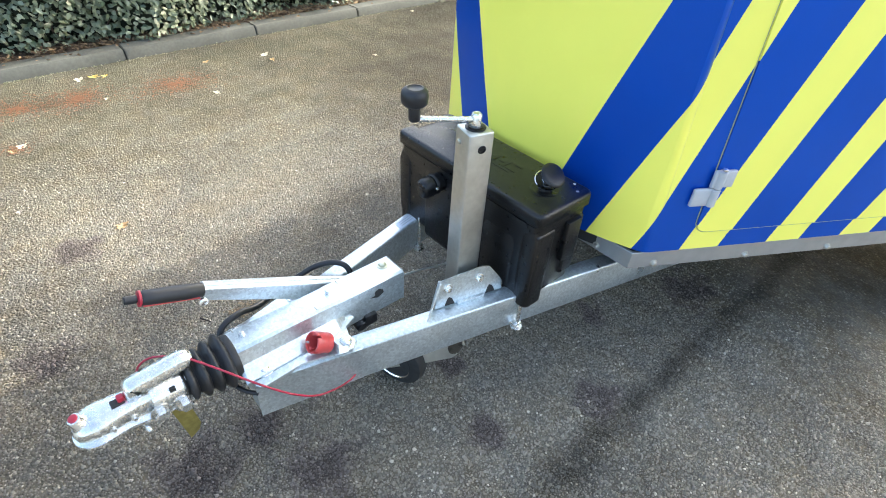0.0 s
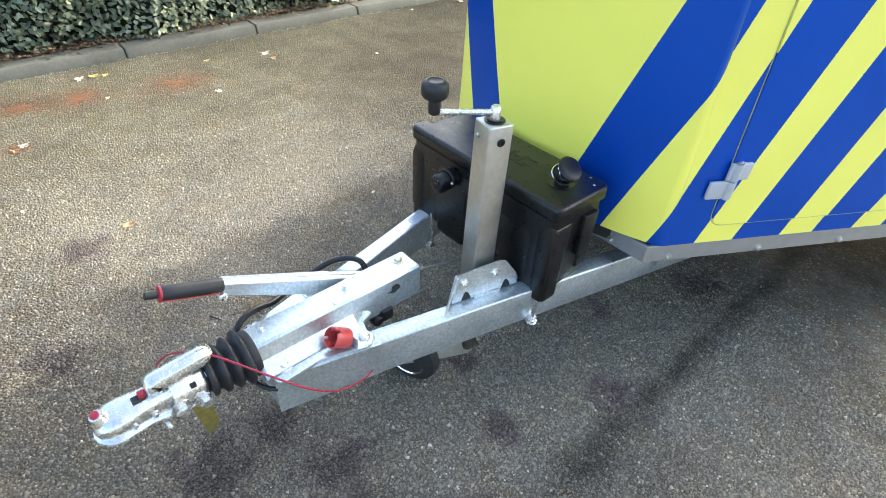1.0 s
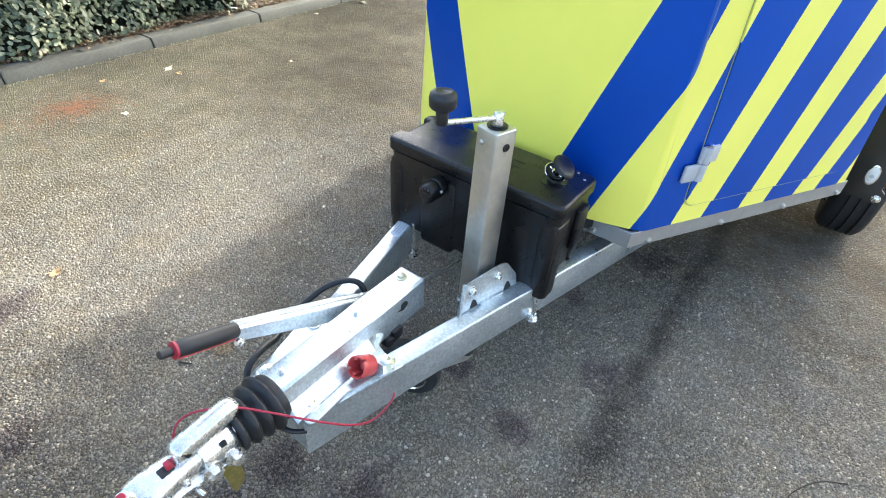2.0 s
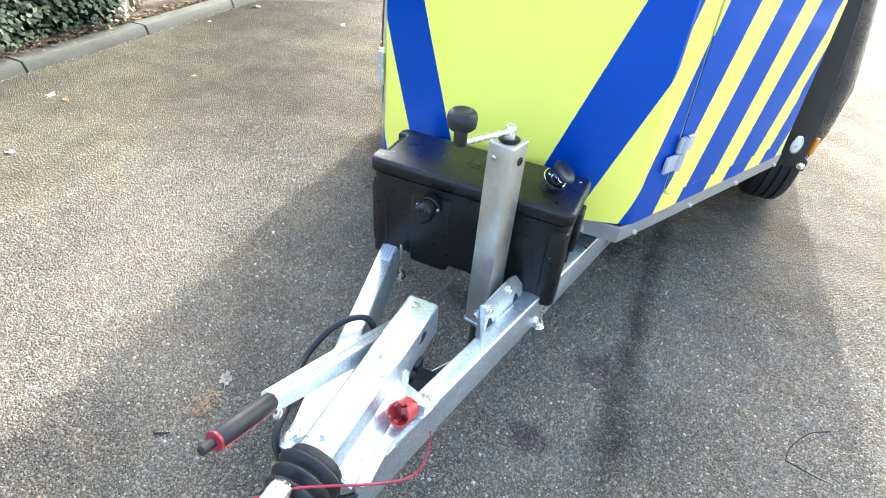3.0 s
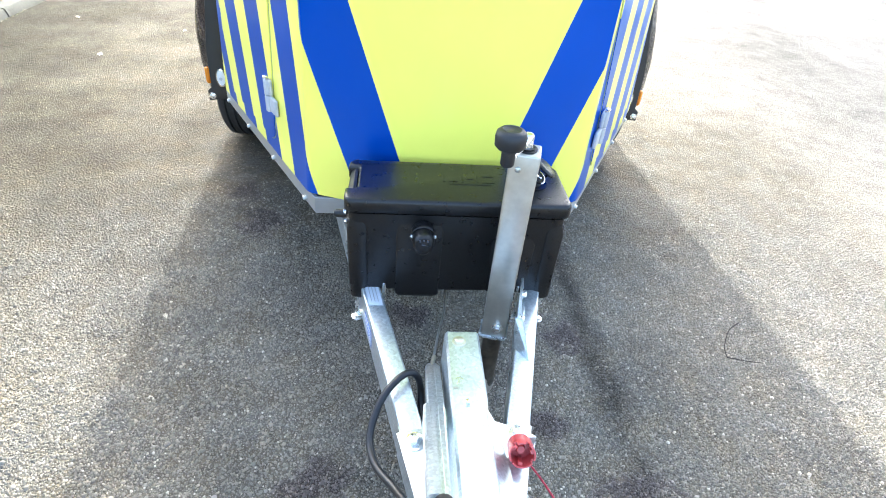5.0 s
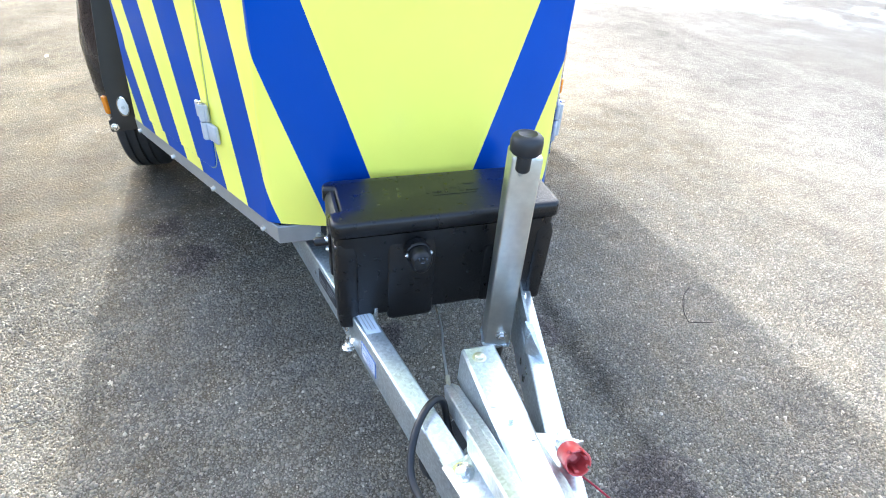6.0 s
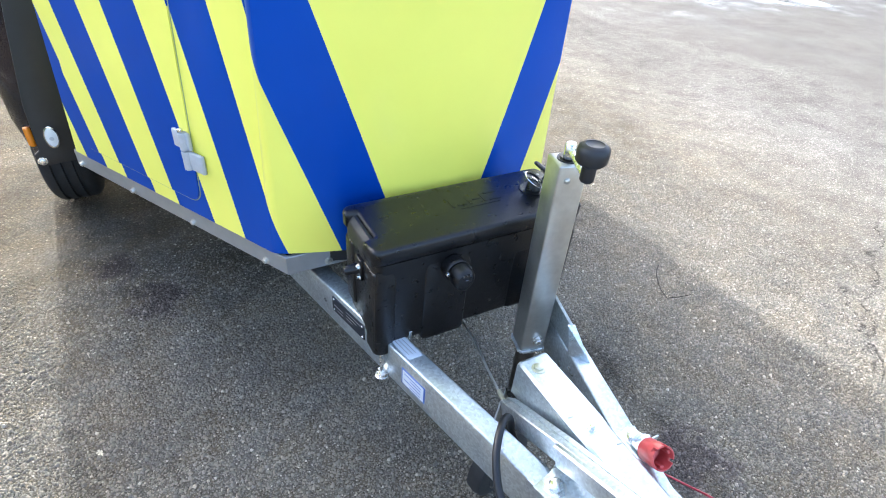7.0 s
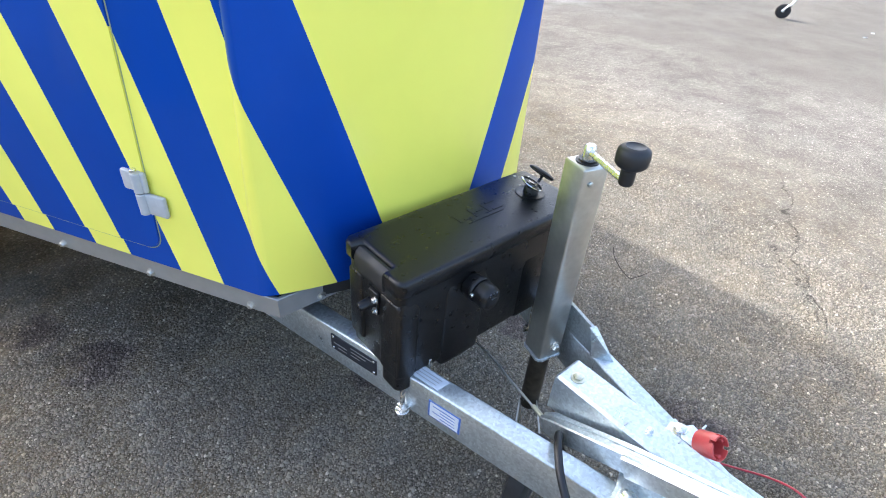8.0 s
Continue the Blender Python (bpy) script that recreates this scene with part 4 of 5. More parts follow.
for i, c in enumerate(hp):
    w_ = 0.021 if 1 < i < len(hp) - 2 else 0.016
    d = (hp[min(i + 1, len(hp) - 1)] - hp[max(i - 1, 0)]).normalized()
    up = Vector((1, 0, 0)).cross(d).normalized()
    rows.append([bm.verts.new(c + Vector((1, 0, 0)) * x + up * z) for x, z in ((-w_, -0.024), (-w_, 0.001), (-w_ * 0.75, 0.008), (0, 0.010), (w_ * 0.75, 0.008), (w_, 0.001), (w_, -0.024))])
for p, q in zip(rows, rows[1:]):
    for k in range(7):
        bm.faces.new((p[k], p[(k + 1) % 7], q[(k + 1) % 7], q[k]))
bm.faces.new(rows[0])
bm.faces.new(rows[-1][::-1])
front_part("handle", bm, M_ZINC, head, "rounded bright steel lifting handle", smooth=50)
# dark block in place of a square hole's shade
bm = B()
box(bm, (CX + 0.030, 0.152, 0.537), (CX + 0.0385, 0.166, 0.549), 0.001)
front_part("square_hole", bm, M_DARK, head, smooth=0)
for x, y, z, d in ((CX + 0.047, 0.118, 0.500, (1, 0, 0)), (CX + 0.047, 0.172, 0.490, (1, 0, 0)), (CX - 0.047, 0.145, 0.500, (-1, 0, 0)), (CX + 0.038, 0.065, 0.515, (1, 0, 0)), (CX + 0.041, 0.02, 0.518, (1, 0, 0))):
    bm = B()
    big = y > 0.1
    bolt(bm, (x - 0.004 * d[0], y, z), d, 0.017 if big else 0.006, 0.016 if big else 0.006)
    front_part("bolt", bm, M_ZINC, head)
bm = B()
rod(bm, (CX + 0.030, 0.078, 0.475), (CX + 0.054, 0.082, 0.466), 0.007)
box(bm, (CX + 0.034, 0.100, 0.484), (CX + 0.046, 0.195, 0.490), 0.002)
front_part("pin", bm, M_ZINC, head)
bm = B()
prism(bm, [(0.136, 0.475), (0.180, 0.475), (0.192, 0.365), (0.183, 0.343), (0.157, 0.325)], CX + 0.018, CX + 0.0235, 0.0012, Matrix(((0, 0, 1, 0), (1, 0, 0, 0), (0, 1, 0, 0), (0, 0, 0, 1))))
front_part("support_flap", bm, M_GOLD, head, "yellow passivated steel flap hanging down")

# handbrake lever
lever = thing("handbrake", "", "")
lever.parent = overrun
lever["label"] = "galvanised channel handbrake lever with black grip"
A, Bp = Vector((-0.058, 0.80, 0.446)), Vector((-0.072, 0.310, 0.700))
length = (Bp - A).length
ez = (Bp - A).normalized()
ex = Vector((1, 0, 0))
ey = ez.cross(ex).normalized()
ey = ey if ey.z > 0 else -ey
bm = B()
rows = []
for z, k in ((0.0, 0.8), (0.03, 1.1), (0.24, 1.1), (length - 0.02, 0.72), (length, 0.68)):
    w_, h_ = 0.0165 * k, 0.024 * k
    sec = [(-w_, -h_), (-w_, h_ - 0.003), (-w_ + 0.003, h_), (-0.003, h_), (-0.002, h_ - 0.004), (0.003, h_ - 0.004), (0.004, h_), (w_ - 0.003, h_), (w_, h_ - 0.003), (w_, -h_)]
    rows.append([bm.verts.new(A + ez * z + ex * x + ey * y) for x, y in sec])
for p, q in zip(rows, rows[1:]):
    for i in range(10):
        bm.faces.new((p[i], p[(i + 1) % 10], q[(i + 1) % 10], q[i]))
bm.faces.new(rows[0])
bm.faces.new(rows[-1][::-1])
part("channel", bm, M_GALV, lever, smooth=30)
bm = B()
rows = []
for z, h_ in ((0.235, 0.0255), (0.245, 0.0262), (length - 0.12, 0.0208), (length - 0.012, 0.0172)):
    rows.append([A + ez * z + ex * x + ey * y for x, y in ((-0.006, h_ + 0.001), (-0.023, h_ - 0.002), (-0.027, h_ - 0.006), (-0.028, -h_), (-0.024, -h_), (-0.006, h_ - 0.008))])
rows = [[bm.verts.new(p) for p in r] for r in rows]
for p, q in zip(rows, rows[1:]):
    for i in range(6):
        bm.faces.new((p[i], p[(i + 1) % 6], q[(i + 1) % 6], q[i]))
bm.faces.new(rows[0])
bm.faces.new(rows[-1][::-1])
part("side_flange", bm, M_GALV, lever, smooth=30)
d = (Bp - A).normalized()
bm = B()
lathe(bm, Bp + Vector((0.016, 0, -0.018)), Bp + Vector((0.04, 0, -0.018)), [(0, 0.011), (0.006, 0.011), (0.009, 0.007)], 14)
part("rivet", bm, M_ZINC, lever)
G0, G1 = Bp - d * 0.012 + Vector((0, 0, 0.007)), Vector((-0.080, 0.190, 0.744))
g = (G1 - G0).normalized()
gl = (G1 - G0).length
bm = B()
lathe(bm, G0, G1, [(0, 0.015), (0.004, 0.0175), (gl * 0.3, 0.019), (gl * 0.75, 0.0185), (gl - 0.004, 0.0175), (gl, 0.014)], 24)
grip = part("grip", bm, M_RUBBER, lever, "black rubber grip with a red edge")
bm = B()
lathe(bm, G1 - g * 0.008, G1 + g, [(0.002, 0.016), (0.003, 0.0188), (0.008, 0.0188), (0.010, 0.012)], 24)
part("grip_ring", bm, M_CRIMSON, lever, "red collar at the grip's end")
bm = B()
under = Vector((0.75, 0, -0.8)).normalized() * 0.0172
rod(bm, G0 + g * 0.015 + under, G1 - g * 0.004 + under, 0.004)
part("grip_seam", bm, M_RED, lever, "red seam under the grip")
bm = B()
rod(bm, G1, G1 + g * 0.028, 0.0095, 16, 0.25)
part("release_button", bm, M_RUBBER, lever, "black release button")
bm = B()
rod(bm, (-0.062, 0.79, 0.454), (-0.05, 0.845, 0.449), 0.006)
part("cable_end", bm, M_PALEGOLD, lever, "pale passivated cable end")
bm = B()
tube(bm, [(-0.052, 0.84, 0.449), (-0.035, 0.93, 0.446), (-0.010, 1.05, 0.438), (0.0, 1.25, 0.425), (0.0, 1.8, 0.42)], 0.0034)
part("brake_cable", bm, M_POST, lever, "thin grey brake cable")
# wheel-side lock spring unit inside the drawbar
bm = B()
lathe(bm, (0.035, 0.665, 0.452), (0.07, 0.665, 0.448), [(0, 0.018), (0.026, 0.018), (0.03, 0.014)], 16)
box(bm, (0.040, 0.675, 0.440), (0.066, 0.715, 0.480), 0.006)
part("rod_end", bm, M_RUBBER, overrun, "black rubber rod end")

# ---- red parking socket ----
socket = thing("parking_socket", "red plastic parking socket bolted to the drawbar plate", "socket")
ax0, ax1 = Vector((0.115, 0.528, 0.529)), Vector((0.110, 0.486, 0.556))
sl = (ax1 - ax0).length
bm = B()
lathe(bm, ax0, ax1, [(0, 0.0255), (0.003, 0.0270), (0.022, 0.0270), (0.024, 0.0282), (sl - 0.011, 0.0282), (sl - 0.011, 0.0240), (0.012, 0.0225), (0.012, 0.0)], 36)
m = frame_to(ax0, ax1)
for a0, a1 in ((-20, 62), (80, 118), (136, 212), (226, 324)):
    n_ = max(4, (a1 - a0) // 8)
    arcs = []
    for i in range(n_ + 1):
        a_ = radians(a0 + (a1 - a0) * i / n_)
        arcs.append([bm.verts.new(m @ Vector((r * math.cos(a_), r * math.sin(a_), z))) for r, z in ((0.0240, sl - 0.012), (0.0282, sl - 0.012), (0.0282, sl - 0.001), (0.0272, sl), (0.0246, sl))])
    for p, q in zip(arcs, arcs[1:]):
        for i in range(5):
            bm.faces.new((p[i], p[(i + 1) % 5], q[(i + 1) % 5], q[i]))
    bm.faces.new(arcs[0])
    bm.faces.new(arcs[-1][::-1])
part("shell", bm, M_RED, socket, "coral red shell with a slotted rim")
m = frame_to(ax0, ax1)
for a_ in (20, 140, 265):
    bm = B()
    r_ = 0.0235
    box(bm, (r_ - 0.006, -0.005, 0.012), (r_ + 0.001, 0.005, sl - 0.006), 0.001, 1, m @ Matrix.Rotation(radians(a_), 4, "Z"))
    part("key_rib", bm, M_RED, socket)
bm = B()
lathe(bm, ax0 + (ax1 - ax0) * 0.2, ax1, [(0, 0.010), (0.012, 0.010), (0.014, 0.008)], 16)
part("centre_stud", bm, M_RED, socket)
bm = B()
prism(bm, [(0.105, 0.525), (0.150, 0.525), (0.160, 0.56), (0.135, 0.575), (0.105, 0.56)], 0.5088, 0.5120, 0.001)
box(bm, (0.108, 0.534, 0.510), (0.150, 0.538, 0.548), 0.001)
part("bracket", bm, M_GALV, socket)

# ---- red breakaway cord and black lead ----
bm = B()
tube(bm, [(-0.045, 0.115, 0.535), (-0.055, 0.140, 0.575), (-0.035, 0.175, 0.598), (0.02, 0.225, 0.608), (0.075, 0.270, 0.590), (0.122, 0.310, 0.566), (0.158, 0.350, 0.536), (0.180, 0.395, 0.495), (0.187, 0.445, 0.454), (0.180, 0.50, 0.424), (0.166, 0.55, 0.403), (0.150, 0.585, 0.392)], 0.0026, 8)
cord = part("breakaway_cord", bm, M_REDCORD, None)
tagged(cord, "thin red breakaway cord looped over the rubber bellows", "cord")
bm = B()
tube(bm, [(0.045, 0.30, 0.470), (0.075, 0.315, 0.462), (0.095, 0.338, 0.455)], 0.006)
tube(bm, [(-0.04, 0.325, 0.43), (-0.085, 0.325, 0.475), (-0.108, 0.345, 0.515), (-0.125, 0.40, 0.520), (-0.150, 0.455, 0.490), (-0.188, 0.515, 0.466), (-0.205, 0.565, 0.462), (-0.204, 0.610, 0.476), (-0.182, 0.662, 0.509), (-0.148, 0.703, 0.528), (-0.117, 0.727, 0.525), (-0.097, 0.733, 0.498), (-0.088, 0.728, 0.45), (-0.086, 0.69, 0.425), (-0.075, 0.60, 0.42)], 0.0088, 12)
lead = part("electric_lead", bm, M_CABLE, None)
tagged(lead, "thick black electric lead looped over the drawbar beam", "cable")

# ---- support leg (jockey wheel) clamped to the right beam ----
leg = thing("jockey_wheel", "square steel jockey wheel leg with a folding crank handle", "jockey wheel")
PC = Vector((0.130, 0.970, 0))
PT = Matrix.Translation(PC) @ Matrix.Rotation(radians(-13.8), 4, "Z")
H = 0.0348
bm = B()
prism(bm, [(-H, -H), (H, -H), (H, H), (-H, H)], 0.43, 1.030, 0.0055, PT, seg=3)
post = part("outer_tube", bm, M_POST, leg, "dull square steel outer tube")
bm = B()
for k in range(8):
    p, q = [PT @ Vector((0.0355 * x, 0.0355 * y, 0.428 + 0.002 * math.sin(5.0 * i))) for i, (x, y) in ((j, ((0.8, -1), (1, -0.8), (1, 0.8), (0.8, 1), (-0.8, 1), (-1, 0.8), (-1, -0.8), (-0.8, -1))[j % 8]) for j in (k, k + 1))]
    for f in (0.0, 0.25, 0.5, 0.75):
        rod(bm, p.lerp(q, f), p.lerp(q, f + 0.25), 0.0048 + 0.0010 * math.sin(3.0 * k + 7.0 * f), 8)
lathe(bm, PC + Vector((0, 0, 0.418)), PC + Vector((0, 0, 1)), [(-0.004, 0.030), (0.0, 0.036), (0.014, 0.036)], 24)
part("weld_collar", bm, M_GALV, leg)
bm = B()
lathe(bm, PC + Vector((0, 0, 0.180)), PC + Vector((0, 0, 1)), [(0, 0.020), (0.006, 0.027), (0.012, 0.029), (0.030, 0.029), (0.034, 0.0275), (0.250, 0.0275)], 24)
rod(bm, PC + Vector((-0.040, 0.0, 0.230)), PC + Vector((0.040, 0.0, 0.230)), 0.006, 10)
part("inner_tube", bm, M_INNER, leg, "dark oily round inner tube")
bm = B()
lathe(bm, PT @ Vector((H, 0.002, 0.985)), PT @ Vector((1, 0.002, 0.985)), [(0, 0.011), (0.0015, 0.0115), (0.003, 0.010), (0.003, 0.007), (0.001, 0.006), (0.001, 0)], 18)
part("plug", bm, M_PLASTIC, leg, "black recessed plug")
bm = B()
lathe(bm, PT @ Vector((-0.012, -H, 0.992)), PT @ Vector((-0.012, -1, 0.992)), [(0, 0.007), (0.004, 0.007), (0.006, 0.004)], 14)
part("rivet", bm, M_POST, leg)
bm = B()
lathe(bm, PC + Vector((0, 0, 1.03)), PC + Vector((0, 0, 2)), [(0, 0.026), (0.003, 0.026), (0.004, 0.020), (0.007, 0.020), (0.007, 0.0)], 24)
part("bearing_ring", bm, M_PLASTIC, leg)
bm = B()
lathe(bm, PC + Vector((0, 0, 1.034)), PC + Vector((0, 0, 2)), [(0, 0.013), (0.032, 0.013), (0.036, 0.010)], 18)
piv = PC + Vector((0, 0, 1.053))
kn = Vector((0.060, 0.836, 1.062))
rod(bm, piv, kn, 0.0075, 12)
lathe(bm, kn + Vector((0, 0, -0.004)), kn + Vector((0, 0, 1)), [(0, 0.010), (0.010, 0.011), (0.012, 0.008)], 14)
part("crank", bm, M_ZINC, leg, "bright zinc crank arm")
bm = B()
lathe(bm, kn + Vector((0, 0, 0.0)), kn + Vector((0, 0, 1)), [(-0.004, 0.012), (0.0, 0.0145), (0.030, 0.0145), (0.033, 0.018), (0.037, 0.026), (0.043, 0.031), (0.062, 0.032), (0.072, 0.030), (0.077, 0.025), (0.079, 0.0185), (0.0775, 0.017), (0.0775, 0.0)], 32)
part("knob", bm, M_RUBBER, leg, "round black rubber knob", smooth=50)
# bracket welded to the beam
bt = Vector((0.2380, 0.9713, 0))
nb = Vector((0.9713, -0.2380, 0))


def on_beam(y, across, z):
    """Across: distance inwards from the right beam's outer edge."""
    y -= 0.012
    p = Vector((beam_out(y) + 0.008, y, z))
    return p - nb * across


bm = B()
outline = [(0.840, 0.0), (0.852, 0.86), (0.860, 0.93), (0.965, 1.02), (0.990, 1.04), (1.012, 0.96), (1.050, 0.40), (1.054, 0.0)]
vs, ws = [], []
for y, k in outline:
    p = on_beam(y, 0.052 + 0.012 * k, 0.494 + 0.101 * k)
    vs.append(bm.verts.new(p))
    ws.append(bm.verts.new(p + nb * 0.006 + Vector((0, 0, 0.003))))
bm.faces.new(vs)
bm.faces.new(ws[::-1])
for i in range(len(vs)):
    j = (i + 1) % len(vs)
    bm.faces.new((vs[i], vs[j], ws[j], ws[i]))
bracket = part("bracket", bm, M_GALV, leg, "folded galvanised bracket with cut corners", smooth=20)
bm = B()
f0 = [bm.verts.new(p) for p in (on_beam(0.856, 0.068, 0.585), on_beam(0.852, 0.050, 0.586), on_beam(0.800, 0.014, 0.4938), on_beam(0.836, 0.058, 0.4938))]
f1 = [bm.verts.new(v.co + bt * 0.006) for v in f0]
bm.faces.new(f0)
bm.faces.new(f1[::-1])
for i in range(4):
    bm.faces.new((f0[i], f0[(i + 1) % 4], f1[(i + 1) % 4], f1[i]))
part("gusset", bm, M_GALV, leg, smooth=0)
# flat dark faces paint the shade of two holes; the bracket stays uncut
for y in (0.885, 1.015):
    bm = B()
    c = [on_beam(y + dy, 0.0455 + 0.012 * k, 0.4975 + 0.101 * k) for dy, k in ((-0.016, 0.0), (0.016, 0.0), (0.008, 0.22), (-0.002, 0.30), (-0.008, 0.22))]
    bm.faces.new([bm.verts.new(p) for p in c])
    part("drain_hole", bm, M_DARK, leg, smooth=0)
bm = B()
box(bm, (-0.045, -0.006, -0.002), (0.045, 0.006, 0.010), 0.004, 2, Matrix.Translation(on_beam(0.950, 0.044, 0.494)) @ Matrix.Rotation(radians(-13.8), 4, "Z") @ Matrix.Rotation(radians(90), 4, "Z"))
part("weld_bead", bm, M_GALV, leg)
for y, k in ((0.880, 0.62), (0.978, 0.66)):
    bm = B()
    bolt(bm, on_beam(y, 0.046 + 0.012 * k, 0.497 + 0.101 * k), nb + Vector((0, 0, 0.12)), 0.010, 0.010)
    part("bolt", bm, M_ZINC, leg)
bm = B()
bolt(bm, PT @ Vector((0.008, -H, 0.47)), -bt, 0.011, 0.012)
part("bolt", bm, M_ZINC, leg)
# trailing arm and castor wheel
wc = Vector((-0.008, 0.838, 0.117))
wa = Vector((0.30, -0.954, 0))
bm = B()
lathe(bm, wc - wa * 0.030, wc + wa, [(0, 0.07), (0.0, 0.094), (0.008, 0.110), (0.030, 0.115), (0.052, 0.110), (0.060, 0.094), (0.060, 0.07)], 40)
part("tyre", bm, M_TYRE, leg, "solid black rubber castor tyre")
bm = B()
lathe(bm, wc - wa * 0.033, wc + wa, [(0, 0.0), (0, 0.02), (0.010, 0.03), (0.016, 0.055), (0.000, 0.076), (0.066, 0.076), (0.050, 0.055), (0.056, 0.03), (0.066, 0.02), (0.066, 0.0)], 36)
part("rim", bm, M_CHROME, leg, "bright plated rim")
for k in (-0.042, 0.042):
    bm = B()
    top_ = PC + Vector((0, 0, 0.200)) + wa * k * 0.6
    end_ = wc + wa * k
    run = (end_ - top_).normalized()
    wide = run.cross(wa).normalized()
    rows = []
    for f, w_, bow in ((-0.10, 0.020, 0.0), (0.0, 0.030, 0.0), (0.35, 0.027, 0.004), (0.7, 0.021, 0.004), (1.0, 0.020, 0.0), (1.10, 0.012, 0.0)):
        p = top_.lerp(end_, f) + wa * bow * (1 if k > 0 else -1)
        rows.append([p + wide * w_ * x + wa * y for x, y in ((-1, -0.0025), (1, -0.0025), (1, 0.0025), (-1, 0.0025))])
    rings = [[bm.verts.new(p) for p in row] for row in rows]
    for p, q in zip(rings, rings[1:]):
        for i in range(4):
            bm.faces.new((p[i], p[(i + 1) % 4], q[(i + 1) % 4], q[i]))
    bm.faces.new(rings[0][::-1])
    bm.faces.new(rings[-1])
    part("fork_arm", bm, M_POST, leg, "flat dull steel fork arm", smooth=30)
bm = B()
rod(bm, wc - wa * 0.050, wc + wa * 0.050, 0.008)
part("axle_bolt", bm, M_ZINC, leg)

# ---- black tool box across the drawbar ----
toolbox = thing("tool_box", "black moulded plastic tool box across the drawbar", "tool box")
toolbox.location.y = -0.014
X0, X1, Y0, Y1 = -0.296, 0.309, 1.076, 1.298
ZB, ZS, ZT = 0.482, 0.772, 0.816


def rounded(x0, x1, y0, y1, r, n=6):
    pts = []
    for cx_, cy_, a0 in ((x1 - r, y0 + r, -90), (x1 - r, y1 - r, 0), (x0 + r, y1 - r, 90), (x0 + r, y0 + r, 180)):
        for k in range(n + 1):
            a_ = radians(a0 + 90 * k / n)
            pts.append((cx_ + r * math.cos(a_), cy_ + r * math.sin(a_)))
    return pts


def loft(bm, layers):
    """Closed rings of equal count, one above the other, capped."""
    rows = [[bm.verts.new(p) for p in layer] for layer in layers]
    k = len(rows[0])
    for p, q in zip(rows, rows[1:]):
        for i in range(k):
            bm.faces.new((p[i], p[(i + 1) % k], q[(i + 1) % k], q[i]))
    bm.faces.new(rows[0][::-1])
    bm.faces.new(rows[-1])


def ring_at(z, inset, r=0.03, x0=X0, x1=X1, y0=Y0, y1=Y1):
    return [(x, y, z) for x, y in rounded(x0 + inset, x1 - inset, y0 + inset, y1 - inset, max(r - inset, 0.008))]


bm = B()
loft(bm, [ring_at(ZB, 0.022), ring_at(ZB + 0.004, 0.015), ring_at(ZB + 0.014, 0.011), ring_at(ZS - 0.03, 0.006), ring_at(ZS - 0.006, 0.005), ring_at(ZS - 0.005, 0.010), ring_at(ZS, 0.010)])
base = part("base", bm, M_PLASTIC, toolbox, "moulded box base with ribs and grooves", smooth=35)
# deeper corner feet, front ribs and side ribs
for x0, x1, z0 in ((X0 + 0.003, X0 + 0.066, 0.444), (X1 - 0.062, X1 + 0.002, 0.454)):
    bm = B()
    loft(bm, [[(x, y, z) for x, y in rounded(x0 + i, x1 - i, Y0 + 0.006 + i, Y0 + 0.085 - i, 0.02)] for z, i in ((z0, 0.014), (z0 + 0.005, 0.006), (z0 + 0.014, 0.001), (0.60, 0.002), (0.70, 0.005), (0.74, 0.010))])
    part("corner_foot", bm, M_PLASTIC, base)
for x0, x1, z0, z1, proud in ((-0.160, -0.030, 0.464, 0.742, 0.003), (0.105, 0.232, 0.484, 0.70, 0.0015), (X0 + 0.004, X0 + 0.060, 0.50, 0.745, 0.003), (X1 - 0.056, X1 - 0.004, 0.50, 0.745, 0.003)):
    bm = B()
    rows = []
    for z, i in ((z0, 0.010), (z0 + 0.003, 0.004), (z0 + 0.010, 0.0), (z1 - 0.030, 0.0), (z1, 0.008)):
        face = Y0 + 0.012 - 0.006 * min(1.0, (z - ZB) / 0.24) - proud * (1.0 if z < z1 - 0.001 else -0.5)
        rows.append([(x0 + i, Y0 + 0.05, z), (x1 - i, Y0 + 0.05, z), (x1 - i, face + 0.006, z), (x1 - i - 0.002, face + 0.002, z), (x1 - i - 0.006, face, z), (x0 + i + 0.006, face, z), (x0 + i + 0.002, face + 0.002, z), (x0 + i, face + 0.006, z)])
    loft(bm, rows)
    part("front_rib", bm, M_PLASTIC, base, smooth=50)
for s, x in ((-1, X0), (1, X1)):
    for y0, y1, lo in ((Y0 + 0.010, Y0 + 0.085, 0.497), (Y1 - 0.070, Y1 - 0.012, 0.525)):
        bm = B()
        box(bm, (min(x - s * 0.03, x - s * 0.003), y0, lo), (max(x - s * 0.03, x - s * 0.003), y1, 0.740), 0.009, 3)
        part("side_rib", bm, M_PLASTIC, base)
# side strap bracket with two bolts
bm = B()
box(bm, (X0 - 0.004, 1.158, 0.668), (X0 + 0.01, 1.192, 0.735), 0.004, 3)
lathe(bm, (X0 - 0.002, 1.180, 0.698), (X0 - 1.0, 1.180, 0.690), [(0, 0.015), (0.012, 0.0135), (0.032, 0.012), (0.037, 0.009), (0.037, 0.005), (0.030, 0.004), (0.030, 0.0)], 20)
latch = part("side_clip", bm, M_PLASTIC, toolbox, "black plastic side clip")
for z in (0.715, 0.683):
    bm = B()
    bolt(bm, (X0 - 0.004, 1.163, z), (-1, 0, 0), 0.0065, 0.006)
    part("bolt", bm, M_ZINC, latch)
bm = B()
box(bm, (X1 - 0.01, 1.200, 0.60), (X1 + 0.010, 1.260, 0.745), 0.006, 2)
